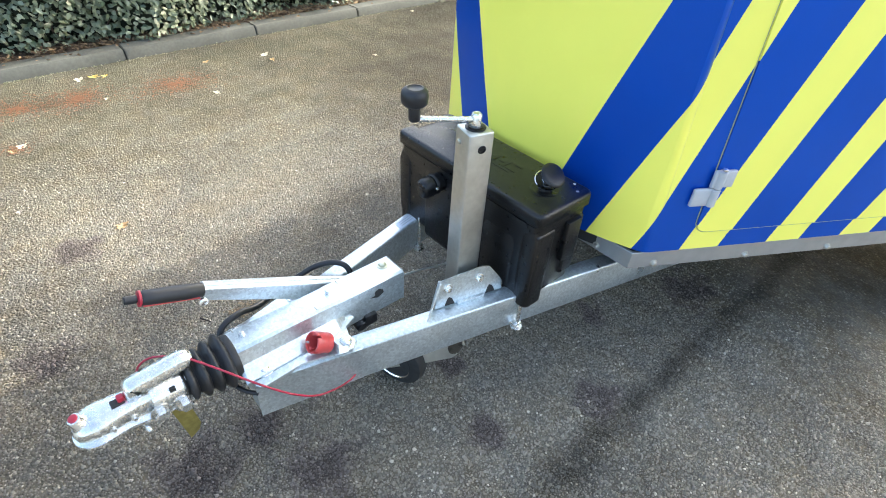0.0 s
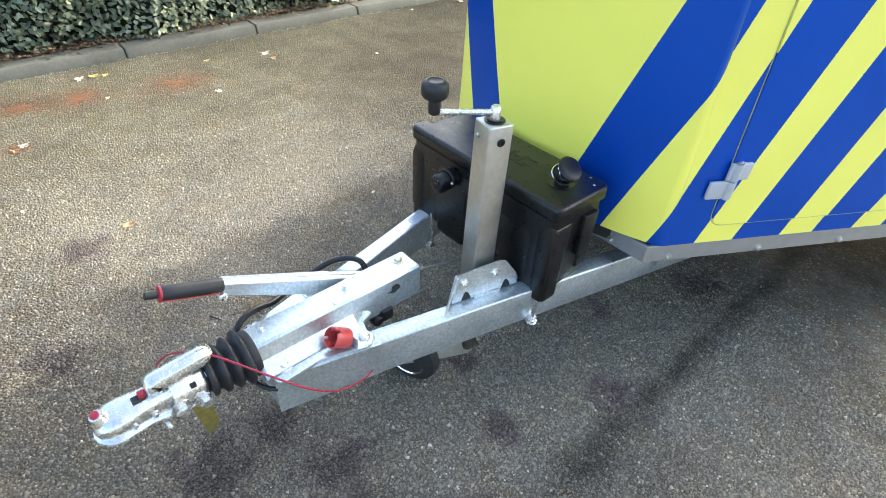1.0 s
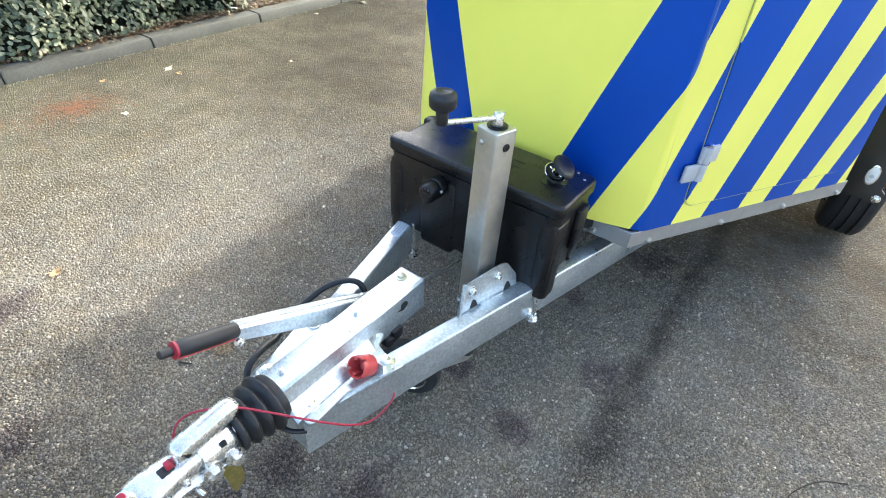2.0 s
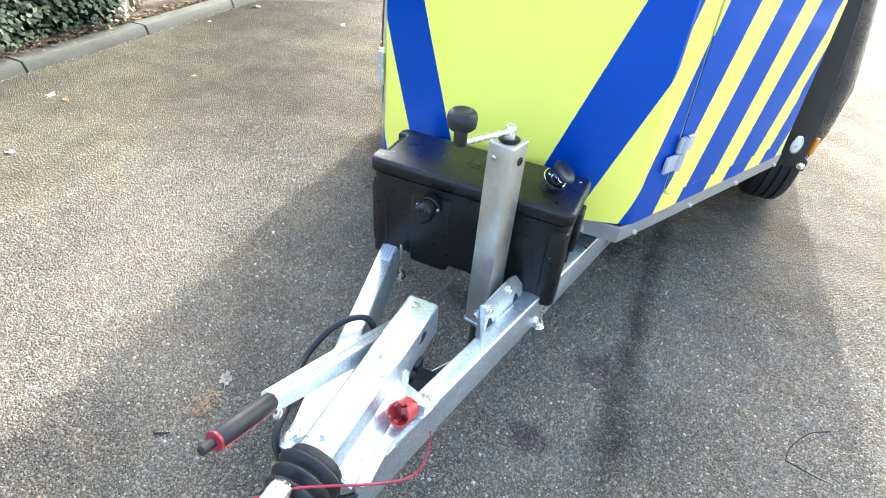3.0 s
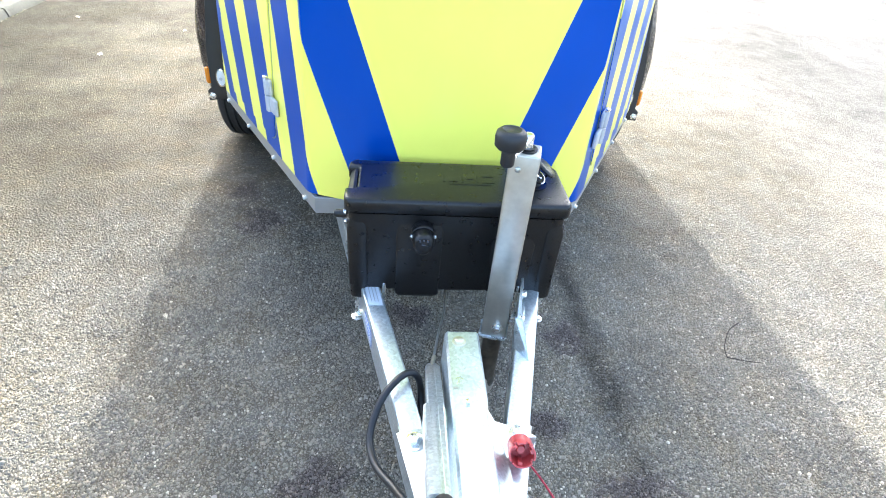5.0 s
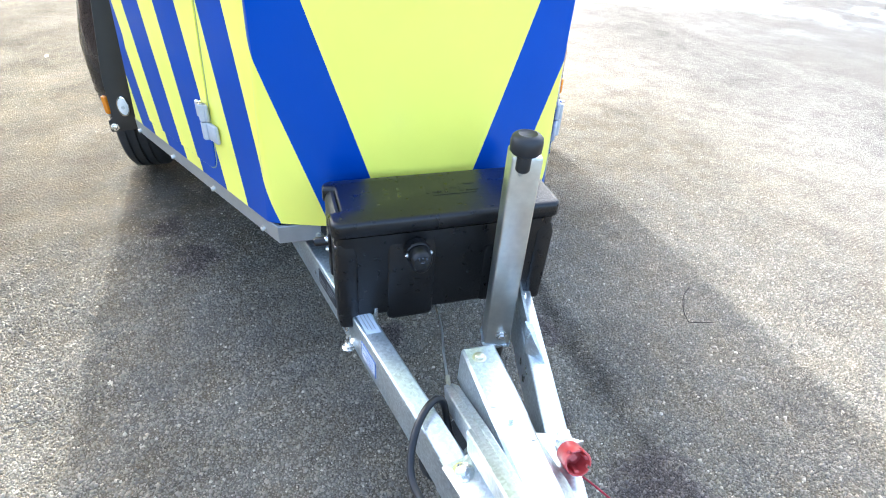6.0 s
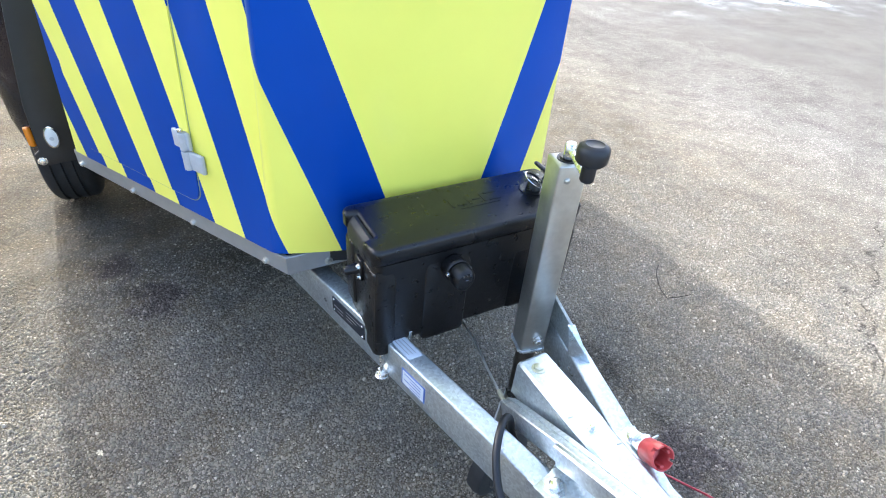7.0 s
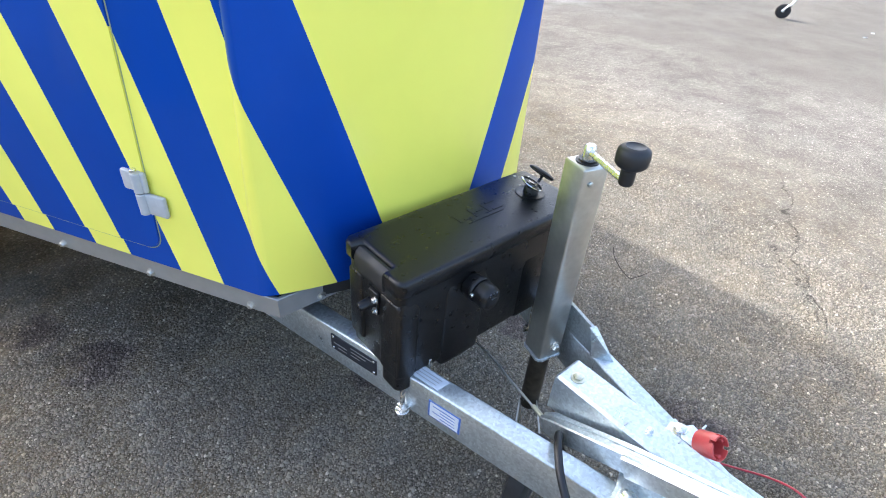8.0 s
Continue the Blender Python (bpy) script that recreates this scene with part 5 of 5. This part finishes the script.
part("side_clip", bm, M_PLASTIC, toolbox)
# lid with a shallow crown, an overhanging rim and a hand recess cut in its left end
NOTCH = (1.138, 1.262, 0.030)


def lid_ring(z, i):
    ring = ring_at(z, i, 0.022)
    k = 3 * len(ring) // 4
    ya, yb, deep = NOTCH
    k_ = min(i, 0.008)
    cut = [(X0 + i, yb + k_, z), (X0 + deep - 0.006 + k_, yb + k_ - 0.002, z), (X0 + deep + k_, yb + k_ - 0.010, z), (X0 + deep + k_, ya - k_ + 0.010, z), (X0 + deep - 0.006 + k_, ya - k_ + 0.002, z), (X0 + i, ya - k_, z)]
    return ring[:k] + cut + ring[k:]


bm = B()
loft(bm, [lid_ring(ZS + dz, i) for dz, i in ((0.000, 0.010), (0.000, 0.001), (0.003, -0.002), (0.033, -0.002), (0.039, 0.0005), (0.042, 0.004), (0.0435, 0.010))])
lid = part("lid", bm, M_PLASTIC, toolbox, "smooth black lid with rounded edges and a hand recess", smooth=50)
bm = B()
rows = []
for y in (NOTCH[0] + 0.003, NOTCH[0] + 0.006, NOTCH[1] - 0.006, NOTCH[1] - 0.003):
    e_ = 0.004 if y in (NOTCH[0] + 0.003, NOTCH[1] - 0.003) else 0.0
    rows.append([(X0 + 0.002 + e_, y, ZS - 0.020), (X0 + 0.026, y, ZS - 0.020), (X0 + 0.026, y, ZS + 0.033 - e_), (X0 + 0.018, y, ZS + 0.034 - e_), (X0 + 0.008 + e_, y, ZS + 0.026 - e_), (X0 + 0.002 + e_, y, ZS + 0.012 - e_)])
loft(bm, rows)
part("hand_grip", bm, M_RUBBER, base, "dark ribbed hand grip")
for x, y in ((X1 - 0.025, 1.255), (X1 - 0.055, 1.280), (X0 + 0.02, Y0 + 0.004)):
    bm = B()
    z = ZT - 0.004 if y > 1.2 else ZS + 0.012
    d = Vector((0, 0, 1)) if y > 1.2 else Vector((-0.4, -1, 0))
    lathe(bm, (x, y, z), Vector((x, y, z)) + d, [(0, 0.005), (0.003, 0.005), (0.005, 0.003)], 10)
    part("screw", bm, M_POST, lid)
# lock boss with an open dust cap
LK = Vector((0.221, 1.190, ZT))
bm = B()
lathe(bm, LK + Vector((0, 0, -0.002)), LK + Vector((0, 0, 1)), [(0, 0.041), (0.003, 0.041), (0.004, 0.037), (0.003, 0.035), (0.003, 0.020), (0.022, 0.018), (0.024, 0.016), (0.024, 0.0)], 32)
lock = part("lock_boss", bm, M_PLASTIC, lid, "round lock boss")
tilt = Vector((0.41, -0.246, 0.879)).normalized()
c = LK + Vector((0, -0.001, 0.030))
bm = B()
lathe(bm, c - tilt * 0.006, c + tilt, [(0, 0.016), (0.001, 0.030), (0.004, 0.0325), (0.0055, 0.0325), (0.0055, 0.029), (0.003, 0.0275), (0.003, 0.0)], 32)
part("lock_face", bm, M_PLASTIC, lock, "round black lock head")
bm = B()
lathe(bm, c, c + tilt, [(-0.0030, 0.0315), (-0.0015, 0.0340), (0.0005, 0.0335), (0.0010, 0.0310)], 32, closed=False)
part("lock_rim", bm, M_CHROME, lock, "bright worn rim")
bm = B()
lathe(bm, c - tilt * 0.003, c + tilt, [(0, 0.012), (0.004, 0.012), (0.005, 0.0105), (0.005, 0.004), (0.002, 0.0035), (0.002, 0.0)], 20)
side = tilt.cross(Vector((0, 1, 0))).normalized()
for k in (-1, 1):
    rod(bm, c + side * 0.014 * k, c + side * 0.022 * k, 0.003, 8)
part("key_plate", bm, M_CHROME, lock, "polished key plate")
tilt2 = Vector((0.62, -0.06, 0.78)).normalized()
c2 = c + Vector((0.023, -0.007, 0.030))
bm = B()
lathe(bm, c2 - tilt2 * 0.006, c2 + tilt2, [(0.002, 0.0), (0.002, 0.028), (0.0, 0.030), (0.001, 0.035), (0.006, 0.037), (0.010, 0.034), (0.012, 0.028), (0.0125, 0.0)], 36)
part("dust_cap", bm, M_PLASTIC, lock, "open black dust cap")
bm = B()
tube(bm, [c + Vector((0.030, 0.004, -0.008)), c + Vector((0.036, 0.002, 0.004)), c + Vector((0.031, -0.003, 0.016)), c2 - tilt2 * 0.005], 0.004, 8)
part("cap_strap", bm, M_PLASTIC, lock)
# raised maker's mark as plain bars
bm = B()
for x0, x1, y0, y1 in ((0.005, 0.013, 1.205, 1.245), (0.022, 0.048, 1.208, 1.216), (0.056, 0.064, 1.205, 1.245), (0.072, 0.092, 1.222, 1.229), (0.100, 0.108, 1.205, 1.245), (0.116, 0.150, 1.205, 1.212), (0.116, 0.150, 1.238, 1.245), (0.02, 0.14, 1.192, 1.1945)):
    box(bm, (x0 - 0.040, y0 - 0.022, ZT - 0.002), (x1 - 0.040, y1 - 0.022, ZT + 0.0010), 0.0004, 1)
part("raised_mark", bm, M_PLASTIC, lid, "raised moulded bars")
# front turn latch
LC = Vector((-0.088, Y0 - 0.026, 0.719))
bm = B()
lathe(bm, LC + Vector((0, 0.028, 0)), LC + Vector((0, -1, 0)), [(0, 0.031), (0.020, 0.031), (0.022, 0.034), (0.030, 0.034), (0.033, 0.032), (0.033, 0.026), (0.040, 0.026), (0.042, 0.024)], 28)
catch_ = part("latch_body", bm, M_PLASTIC, toolbox, "round black turn latch")
bm = B()
loft(bm, [[(LC.x + x * k, y, LC.z + 0.004 + z * k) for x, z in [(0.028 * math.cos(radians(a_)), 0.026 * math.sin(radians(a_)) if a_ <= 180 else 0.042 * math.sin(radians(a_))) for a_ in range(0, 360, 15)]] for y, k in ((LC.y - 0.008, 1.02), (LC.y - 0.030, 1.02), (LC.y - 0.040, 0.92), (LC.y - 0.045, 0.75), (LC.y - 0.046, 0.4))])
part("latch_cover", bm, M_PLASTIC, catch_, "drop-shaped black latch cover")
bm = B()
for x, z, w_, h_ in ((-0.012, 0.020, 0.005, 0.010), (-0.003, 0.024, 0.005, 0.006), (0.007, 0.020, 0.006, 0.009), (-0.006, 0.011, 0.012, 0.003)):
    box(bm, (LC.x + x, LC.y - 0.0475, LC.z + z - 0.008), (LC.x + x + w_, LC.y - 0.043, LC.z + z + h_ - 0.008), 0.001, 1)
part("latch_badge", bm, M_GLOSS, catch_, "small glossy raised badge bars")
for s in (-1, 1):
    bm = B()
    lathe(bm, LC + Vector((s * 0.031, -0.004, 0.004)), LC + Vector((s * 0.031, -1, 0.004)), [(0, 0.005), (0.006, 0.005), (0.008, 0.003)], 10)
    part("screw", bm, M_ZINC, catch_)

# ---- hedge behind the kerb ----
HEDGE_Y0, HEDGE_Y1, HEDGE_H = -5.0, 2.22, 1.25        # along the kerb from its turning mark, and height


def leaf_shape(bm, m, length, width, fold):
    """One pointed leaf of six corners, folded along its rib."""
    pts = [(0, 0, 0), (-0.5, 0.32, fold), (-0.36, 0.74, fold * 0.7), (0, 1, 0), (0.36, 0.74, fold * 0.7), (0.5, 0.32, fold)]
    vs = [bm.verts.new(m @ Vector((x * width, y * length, z * width))) for x, y, z in pts]
    bm.faces.new((vs[0], vs[3], vs[2], vs[1]))
    bm.faces.new((vs[0], vs[5], vs[4], vs[3]))


def random_turn(rng_, outward, spread):
    """A pose that faces roughly outward."""
    d = (Vector(outward) + Vector((rng_.uniform(-1, 1), rng_.uniform(-1, 1), rng_.uniform(-1, 1))) * spread).normalized()
    return d.to_track_quat("Z", "Y").to_matrix().to_4x4() @ Matrix.Rotation(rng_.uniform(0, 6.283), 4, "Z")


rg = random.Random(7)
hedge = thing("hedge", "dense evergreen hedge with small glossy leaves and bare stems", "hedge")
bm = B()
for _ in range(17000):
    y = rg.uniform(HEDGE_Y0, HEDGE_Y1)
    z = 0.06 + rg.random() ** 1.25 * HEDGE_H
    lump = 0.07 * math.sin(y * 3.1 + z * 2.0) + 0.05 * math.sin(y * 7.3 - z * 5.0)
    face = -0.21 - 0.07 * math.exp(-z / 0.08) + lump + 0.05 * z
    if z < 0.22 and rg.random() < 0.45:
        continue
    if HEDGE_Y1 - y < 0.16 and rg.random() < 0.4:
        continue
    x = face - abs(rg.gauss(0, 0.07))
    out = (1.0, 0.35 if HEDGE_Y1 - y > 0.2 else 1.0, 0.75)
    leaf_shape(bm, Matrix.Translation((x, y, z)) @ random_turn(rg, out, 0.75), rg.uniform(0.036, 0.058), rg.uniform(0.024, 0.038), rg.uniform(-0.3, 0.3))
for _ in range(1500):
    y, z = HEDGE_Y1 + abs(rg.gauss(0, 0.04)) - 0.05, 0.06 + rg.random() * HEDGE_H
    leaf_shape(bm, Matrix.Translation((rg.uniform(-0.95, -0.3), y, z)) @ random_turn(rg, (0.3, 1.0, 0.5), 0.75), rg.uniform(0.045, 0.075), rg.uniform(0.032, 0.05), 0.1)
for _ in range(5200):
    y, z = rg.uniform(HEDGE_Y0, HEDGE_Y1), HEDGE_H + rg.gauss(0.0, 0.02)
    leaf_shape(bm, Matrix.Translation((rg.uniform(-1.02, -0.22), y, z)) @ random_turn(rg, (0.1, 0, 1), 0.6), rg.uniform(0.045, 0.07), rg.uniform(0.03, 0.046), 0.1)
bm.transform(KERB_TURN)
part("leaves", bm, M_LEAF, hedge, "small dark green leaves", smooth=0)["kind"] = "stuff"
# near-black solid core, painting the shade behind the outer leaves
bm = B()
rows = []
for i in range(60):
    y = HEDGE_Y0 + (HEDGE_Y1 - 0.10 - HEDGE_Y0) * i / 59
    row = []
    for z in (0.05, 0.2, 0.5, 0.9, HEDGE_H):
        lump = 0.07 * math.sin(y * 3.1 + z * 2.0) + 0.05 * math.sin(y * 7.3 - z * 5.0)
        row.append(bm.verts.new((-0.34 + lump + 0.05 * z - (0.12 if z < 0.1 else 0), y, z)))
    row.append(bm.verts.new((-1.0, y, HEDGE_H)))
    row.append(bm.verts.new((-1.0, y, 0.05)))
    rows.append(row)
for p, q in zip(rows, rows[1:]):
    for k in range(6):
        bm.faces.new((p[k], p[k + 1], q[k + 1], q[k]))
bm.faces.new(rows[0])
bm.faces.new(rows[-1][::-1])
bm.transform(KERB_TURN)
part("shade_core", bm, mat("hedge_shade", (0.012, 0.018, 0.010), 0.95, vary=0.5, scale=25.0), hedge, smooth=60)
for k in range(46):
    y = rg.uniform(-2.2, HEDGE_Y1 - 0.05)
    bm = B()
    x = -0.30 + 0.07 * math.sin(y * 3.1) - rg.uniform(0, 0.06)
    pts = [(x, y, 0.07)]
    for i in range(3):
        px, py, pz = pts[-1]
        pts.append((px + rg.uniform(-0.05, 0.06), py + rg.uniform(-0.09, 0.09), pz + rg.uniform(0.05, 0.12)))
    tube(bm, pts, rg.uniform(0.004, 0.008), 6, 4, 0.5)
    bm.transform(KERB_TURN)
    part("stem", bm, M_BRANCH, hedge)

# leaf litter along the foot of the hedge and the kerb
bm = B()
for _ in range(2600):
    y = rg.uniform(-3.0, 3.6)
    x = -0.168 - abs(rg.gauss(0.02, 0.08)) if rg.random() < 0.96 else -0.15 + rg.uniform(0, 0.10)
    z = 0.071 + rg.uniform(0, 0.025) if x < -0.165 else KERB_H + 0.003
    leaf_shape(bm, Matrix.Translation((x, y, z)) @ random_turn(rg, (0, 0, 1), 0.45), rg.uniform(0.02, 0.05), rg.uniform(0.012, 0.032), rg.uniform(-0.4, 0.4))
bm.transform(KERB_TURN)
tagged(part("leaf_litter", bm, M_DEAD, None, smooth=0), "brown fallen leaves along the foot of the hedge", "leaf litter", kind="stuff")

# moss and grit in the channel
bm = B()
for _ in range(700):
    y = rg.uniform(-1.5, 4.5)
    leaf_shape(bm, Matrix.Translation((0.004 + abs(rg.gauss(0, 0.012)), y, rg.uniform(0.001, 0.006))) @ random_turn(rg, (0.5, 0, 1), 0.7), rg.uniform(0.006, 0.014), rg.uniform(0.004, 0.010), 0.2)
bm.transform(KERB_TURN)
tagged(part("channel_grit", bm, leaf_material("moss", (0.10, 0.12, 0.05), (0.34, 0.32, 0.24), 0.9), None, smooth=0), "moss and pale grit along the kerb foot", "grit", kind="stuff")

# rust-coloured needle patches on the tarmac
for cx_, cy_, rx_, ry_, count in ((-2.96, 1.14, 0.16, 0.26, 760), (-3.05, 0.56, 0.20, 0.18, 640), (-3.08, 0.23, 0.16, 0.20, 480), (-2.52, 0.13, 0.07, 0.07, 120)):
    bm = B()
    for _ in range(count):
        r_, a_ = abs(rg.gauss(0, 0.5)), rg.uniform(0, 6.283)
        x, y, t_ = cx_ + rx_ * r_ * math.cos(a_) * 1.4, cy_ + ry_ * r_ * math.sin(a_) * 1.4, rg.uniform(0, 3.14)
        d = Vector((math.cos(t_), math.sin(t_), 0)) * rg.uniform(0.010, 0.024)
        w_ = Vector((-d.y, d.x, 0)).normalized() * rg.uniform(0.0015, 0.004)
        c = Vector((x, y, rg.uniform(0.002, 0.006)))
        bm.faces.new([bm.verts.new(p) for p in (c - d, c + w_, c + d, c - w_)])
    tagged(part("needle_patch", bm, M_NEEDLE, None, smooth=0), "rust-brown patch of dropped needles on the tarmac", "needles", kind="stuff")

# single fallen leaves
M_LEAFS = {"pale": mat("pale_leaf", (0.55, 0.50, 0.38), 0.7, vary=0.2, scale=60.0), "tan": mat("tan_leaf", (0.36, 0.23, 0.10), 0.7, vary=0.25, scale=60.0),
           "grey": mat("grey_leaf", (0.30, 0.26, 0.22), 0.75, vary=0.25, scale=70.0), "gold": mat("gold_leaf", (0.55, 0.40, 0.10), 0.65, vary=0.2, scale=60.0)}
LEAF_WORDS = {"pale": "pale curled dry leaf on the tarmac", "tan": "tan brown dry leaf on the tarmac", "grey": "grey-brown lobed leaf on the tarmac", "gold": "golden yellow leaf beside the kerb"}


def fallen_leaf(x, y, size, tint, turn):
    """A lobed leaf, curled up at its rim."""
    bm = B()
    c = bm.verts.new((0, 0, 0.002))
    ring = []
    for k in range(20):
        a_ = 2 * math.pi * k / 20
        r_ = size * (0.62 + 0.38 * abs(math.cos(2.5 * a_))) * (1.0 if k % 2 else 0.86)
        ring.append(bm.verts.new((r_ * math.cos(a_) * 0.72, r_ * math.sin(a_), 0.003 + size * 0.30 * abs(math.sin(a_ + turn)) ** 2)))
    for k in range(20):
        bm.faces.new((c, ring[k], ring[(k + 1) % 20]))
    low = [bm.verts.new((0.0, -size * 1.5, 0.003)), bm.verts.new((0.003, -size * 0.6, 0.004)), bm.verts.new((-0.003, -size * 0.6, 0.004))]
    bm.faces.new(low)
    bm.transform(Matrix.Translation((x, y, 0)) @ Matrix.Rotation(turn, 4, "Z"))
    tagged(part("fallen_leaf", bm, M_LEAFS[tint], None, smooth=0), LEAF_WORDS[tint], "leaf", "fallen leaves")


for x, y, size, tint, turn in ((-1.471, 0.362, 0.034, "tan", 0.4), (-1.855, 0.025, 0.022, "grey", 1.3), (-2.67, 1.31, 0.030, "pale", 2.1), (-2.54, 0.16, 0.036, "pale", 0.7), (-2.50, 0.11, 0.030, "tan", 2.0), (-3.165, 1.908, 0.045, "pale", 0.5), (-3.251, 1.475, 0.028, "tan", 0.2),
                               (-3.366, 0.640, 0.045, "pale", 1.1), (-3.372, 0.728, 0.040, "gold", 2.8), (-3.35, 0.80, 0.030, "gold", 0.9), (-0.640, 0.670, 0.034, "grey", 0.6), (-3.535, 4.35, 0.05, "pale", 1.9),
                               (-2.54, 4.36, 0.035, "pale", 0.3), (-3.54, 3.70, 0.022, "pale", 2.4), (-3.17, 5.36, 0.03, "pale", 1.0), (-2.138, 5.135, 0.03, "pale", 0.1),
                               (-1.03, 1.42, 0.013, "pale", 0.5), (-3.04, 1.91, 0.034, "tan", 1.6), (-2.70, 2.65, 0.02, "pale", 2.2), (-2.95, 0.70, 0.02, "pale", 0.8)):
    fallen_leaf(x, y, size, tint, turn)

# dried weed flattened on the tarmac, twigs
bm = B()
for k in range(260):
    p = Vector((-0.628 + rg.gauss(0, 0.018), 0.560 + rg.gauss(0, 0.028), 0.005 + abs(rg.gauss(0, 0.004))))
    leaf_shape(bm, Matrix.Translation(p) @ random_turn(rg, (0, 0, 1), 0.7), rg.uniform(0.006, 0.020), rg.uniform(0.002, 0.008), rg.uniform(-0.5, 0.5))
tagged(part("dried_weed", bm, leaf_material("dry_stalk", (0.16, 0.11, 0.065), (0.42, 0.31, 0.19), 0.85), None, smooth=0), "flattened dry brown weed on the tarmac", "weed", kind="stuff")
for pts, r_ in (([(1.289, 1.425, 0.006), (1.215, 1.370, 0.014), (1.155, 1.285, 0.012), (1.140, 1.230, 0.007)], 0.0026), ([(1.140, 1.230, 0.007), (1.20, 1.212, 0.009), (1.263, 1.205, 0.006)], 0.0022),
                ([(-0.690, 0.41, 0.004), (-0.665, 0.422, 0.006), (-0.645, 0.436, 0.004)], 0.0035)):
    bm = B()
    tube(bm, pts, r_, 7, 5, 0.6)
    tagged(part("twig", bm, M_TWIG, None), "thin dark twig lying on the tarmac", "twig", "twigs")

# ---- timber fence beyond the hedge ----
fence = thing("fence", "weathered board fence on a pale bottom rail behind the kerb", "fence")
FX = -0.46
for k in range(46):
    y = 2.50 + 0.105 * k
    bm = B()
    box(bm, (FX - 0.03, y + 0.003, 0.165 + 0.004 * (k % 3)), (FX - 0.012, y + 0.100, 1.65), 0.003, 1)
    bm.transform(KERB_TURN)
    part("board", bm, M_WOOD, fence)
bm = B()
box(bm, (FX - 0.035, 2.46, 0.115), (FX + 0.012, 7.4, 0.160), 0.006, 2)
bm.transform(KERB_TURN)
part("bottom_rail", bm, mat("pale_timber", (0.50, 0.46, 0.40), 0.8, vary=0.15, scale=20.0), fence, "pale bottom rail")
for y in (2.42, 3.62, 5.2, 6.8):
    bm = B()
    box(bm, (FX - 0.03, y, 0.03), (FX + 0.05, y + 0.085, 1.7), 0.006, 2)
    bm.transform(KERB_TURN)
    part("post", bm, M_WOOD, fence)

# ---- castor of another trailer far off on the tarmac ----
castor = thing("castor_wheel", "far-off black castor wheel under a slanting grey leg", "castor wheel")
c = Vector((8.20, 3.43, 0.098))
turn = Matrix.Translation(c) @ Matrix.Rotation(radians(30), 4, "Z") @ Matrix.Translation(-c)
bm = B()
lathe(bm, c - Vector((0.032, 0, 0)), c + Vector((1, 0, 0)), [(0, 0.050), (0.0, 0.076), (0.010, 0.098), (0.060, 0.098), (0.070, 0.076), (0.070, 0.050)], 28)
bm.transform(turn)
part("tyre", bm, M_TYRE, castor)
bm = B()
lathe(bm, c - Vector((0.034, 0, 0)), c + Vector((1, 0, 0)), [(0, 0.0), (0, 0.012), (0.010, 0.03), (0.002, 0.046), (0.066, 0.046), (0.058, 0.03), (0.068, 0.012), (0.068, 0.0)], 24)
bm.transform(turn)
part("rim", bm, M_ALU, castor)
bm = B()
tube(bm, [c + Vector((-0.045, 0.0, 0.0)), c + Vector((-0.02, -0.05, 0.08)), c + Vector((0.04, -0.09, 0.16)), c + Vector((0.26, -0.20, 0.75))], 0.014, 10)
part("leg", bm, M_LABEL, castor, "pale slanting leg")

# scraps of white litter
for x, y, w_, h_, t_ in ((8.50, 2.34, 0.045, 0.025, 0.4), (8.10, 2.31, 0.030, 0.042, 1.2)):
    bm = B()
    vs = [bm.verts.new(Matrix.Rotation(t_, 4, "Z") @ Vector((w_ * math.cos(k * 1.05) * (0.8 + 0.2 * (k % 2)), h_ * math.sin(k * 1.05), 0.004 + 0.008 * (k % 2)))) for k in range(6)]
    bm.faces.new(vs)
    bmesh.ops.solidify(bm, geom=bm.faces[:], thickness=0.001)
    bm.transform(Matrix.Translation((x, y, 0)))
    tagged(part("litter_scrap", bm, M_LABEL, None, smooth=0), "crumpled scrap of white litter on the tarmac", "litter", "litter scraps")
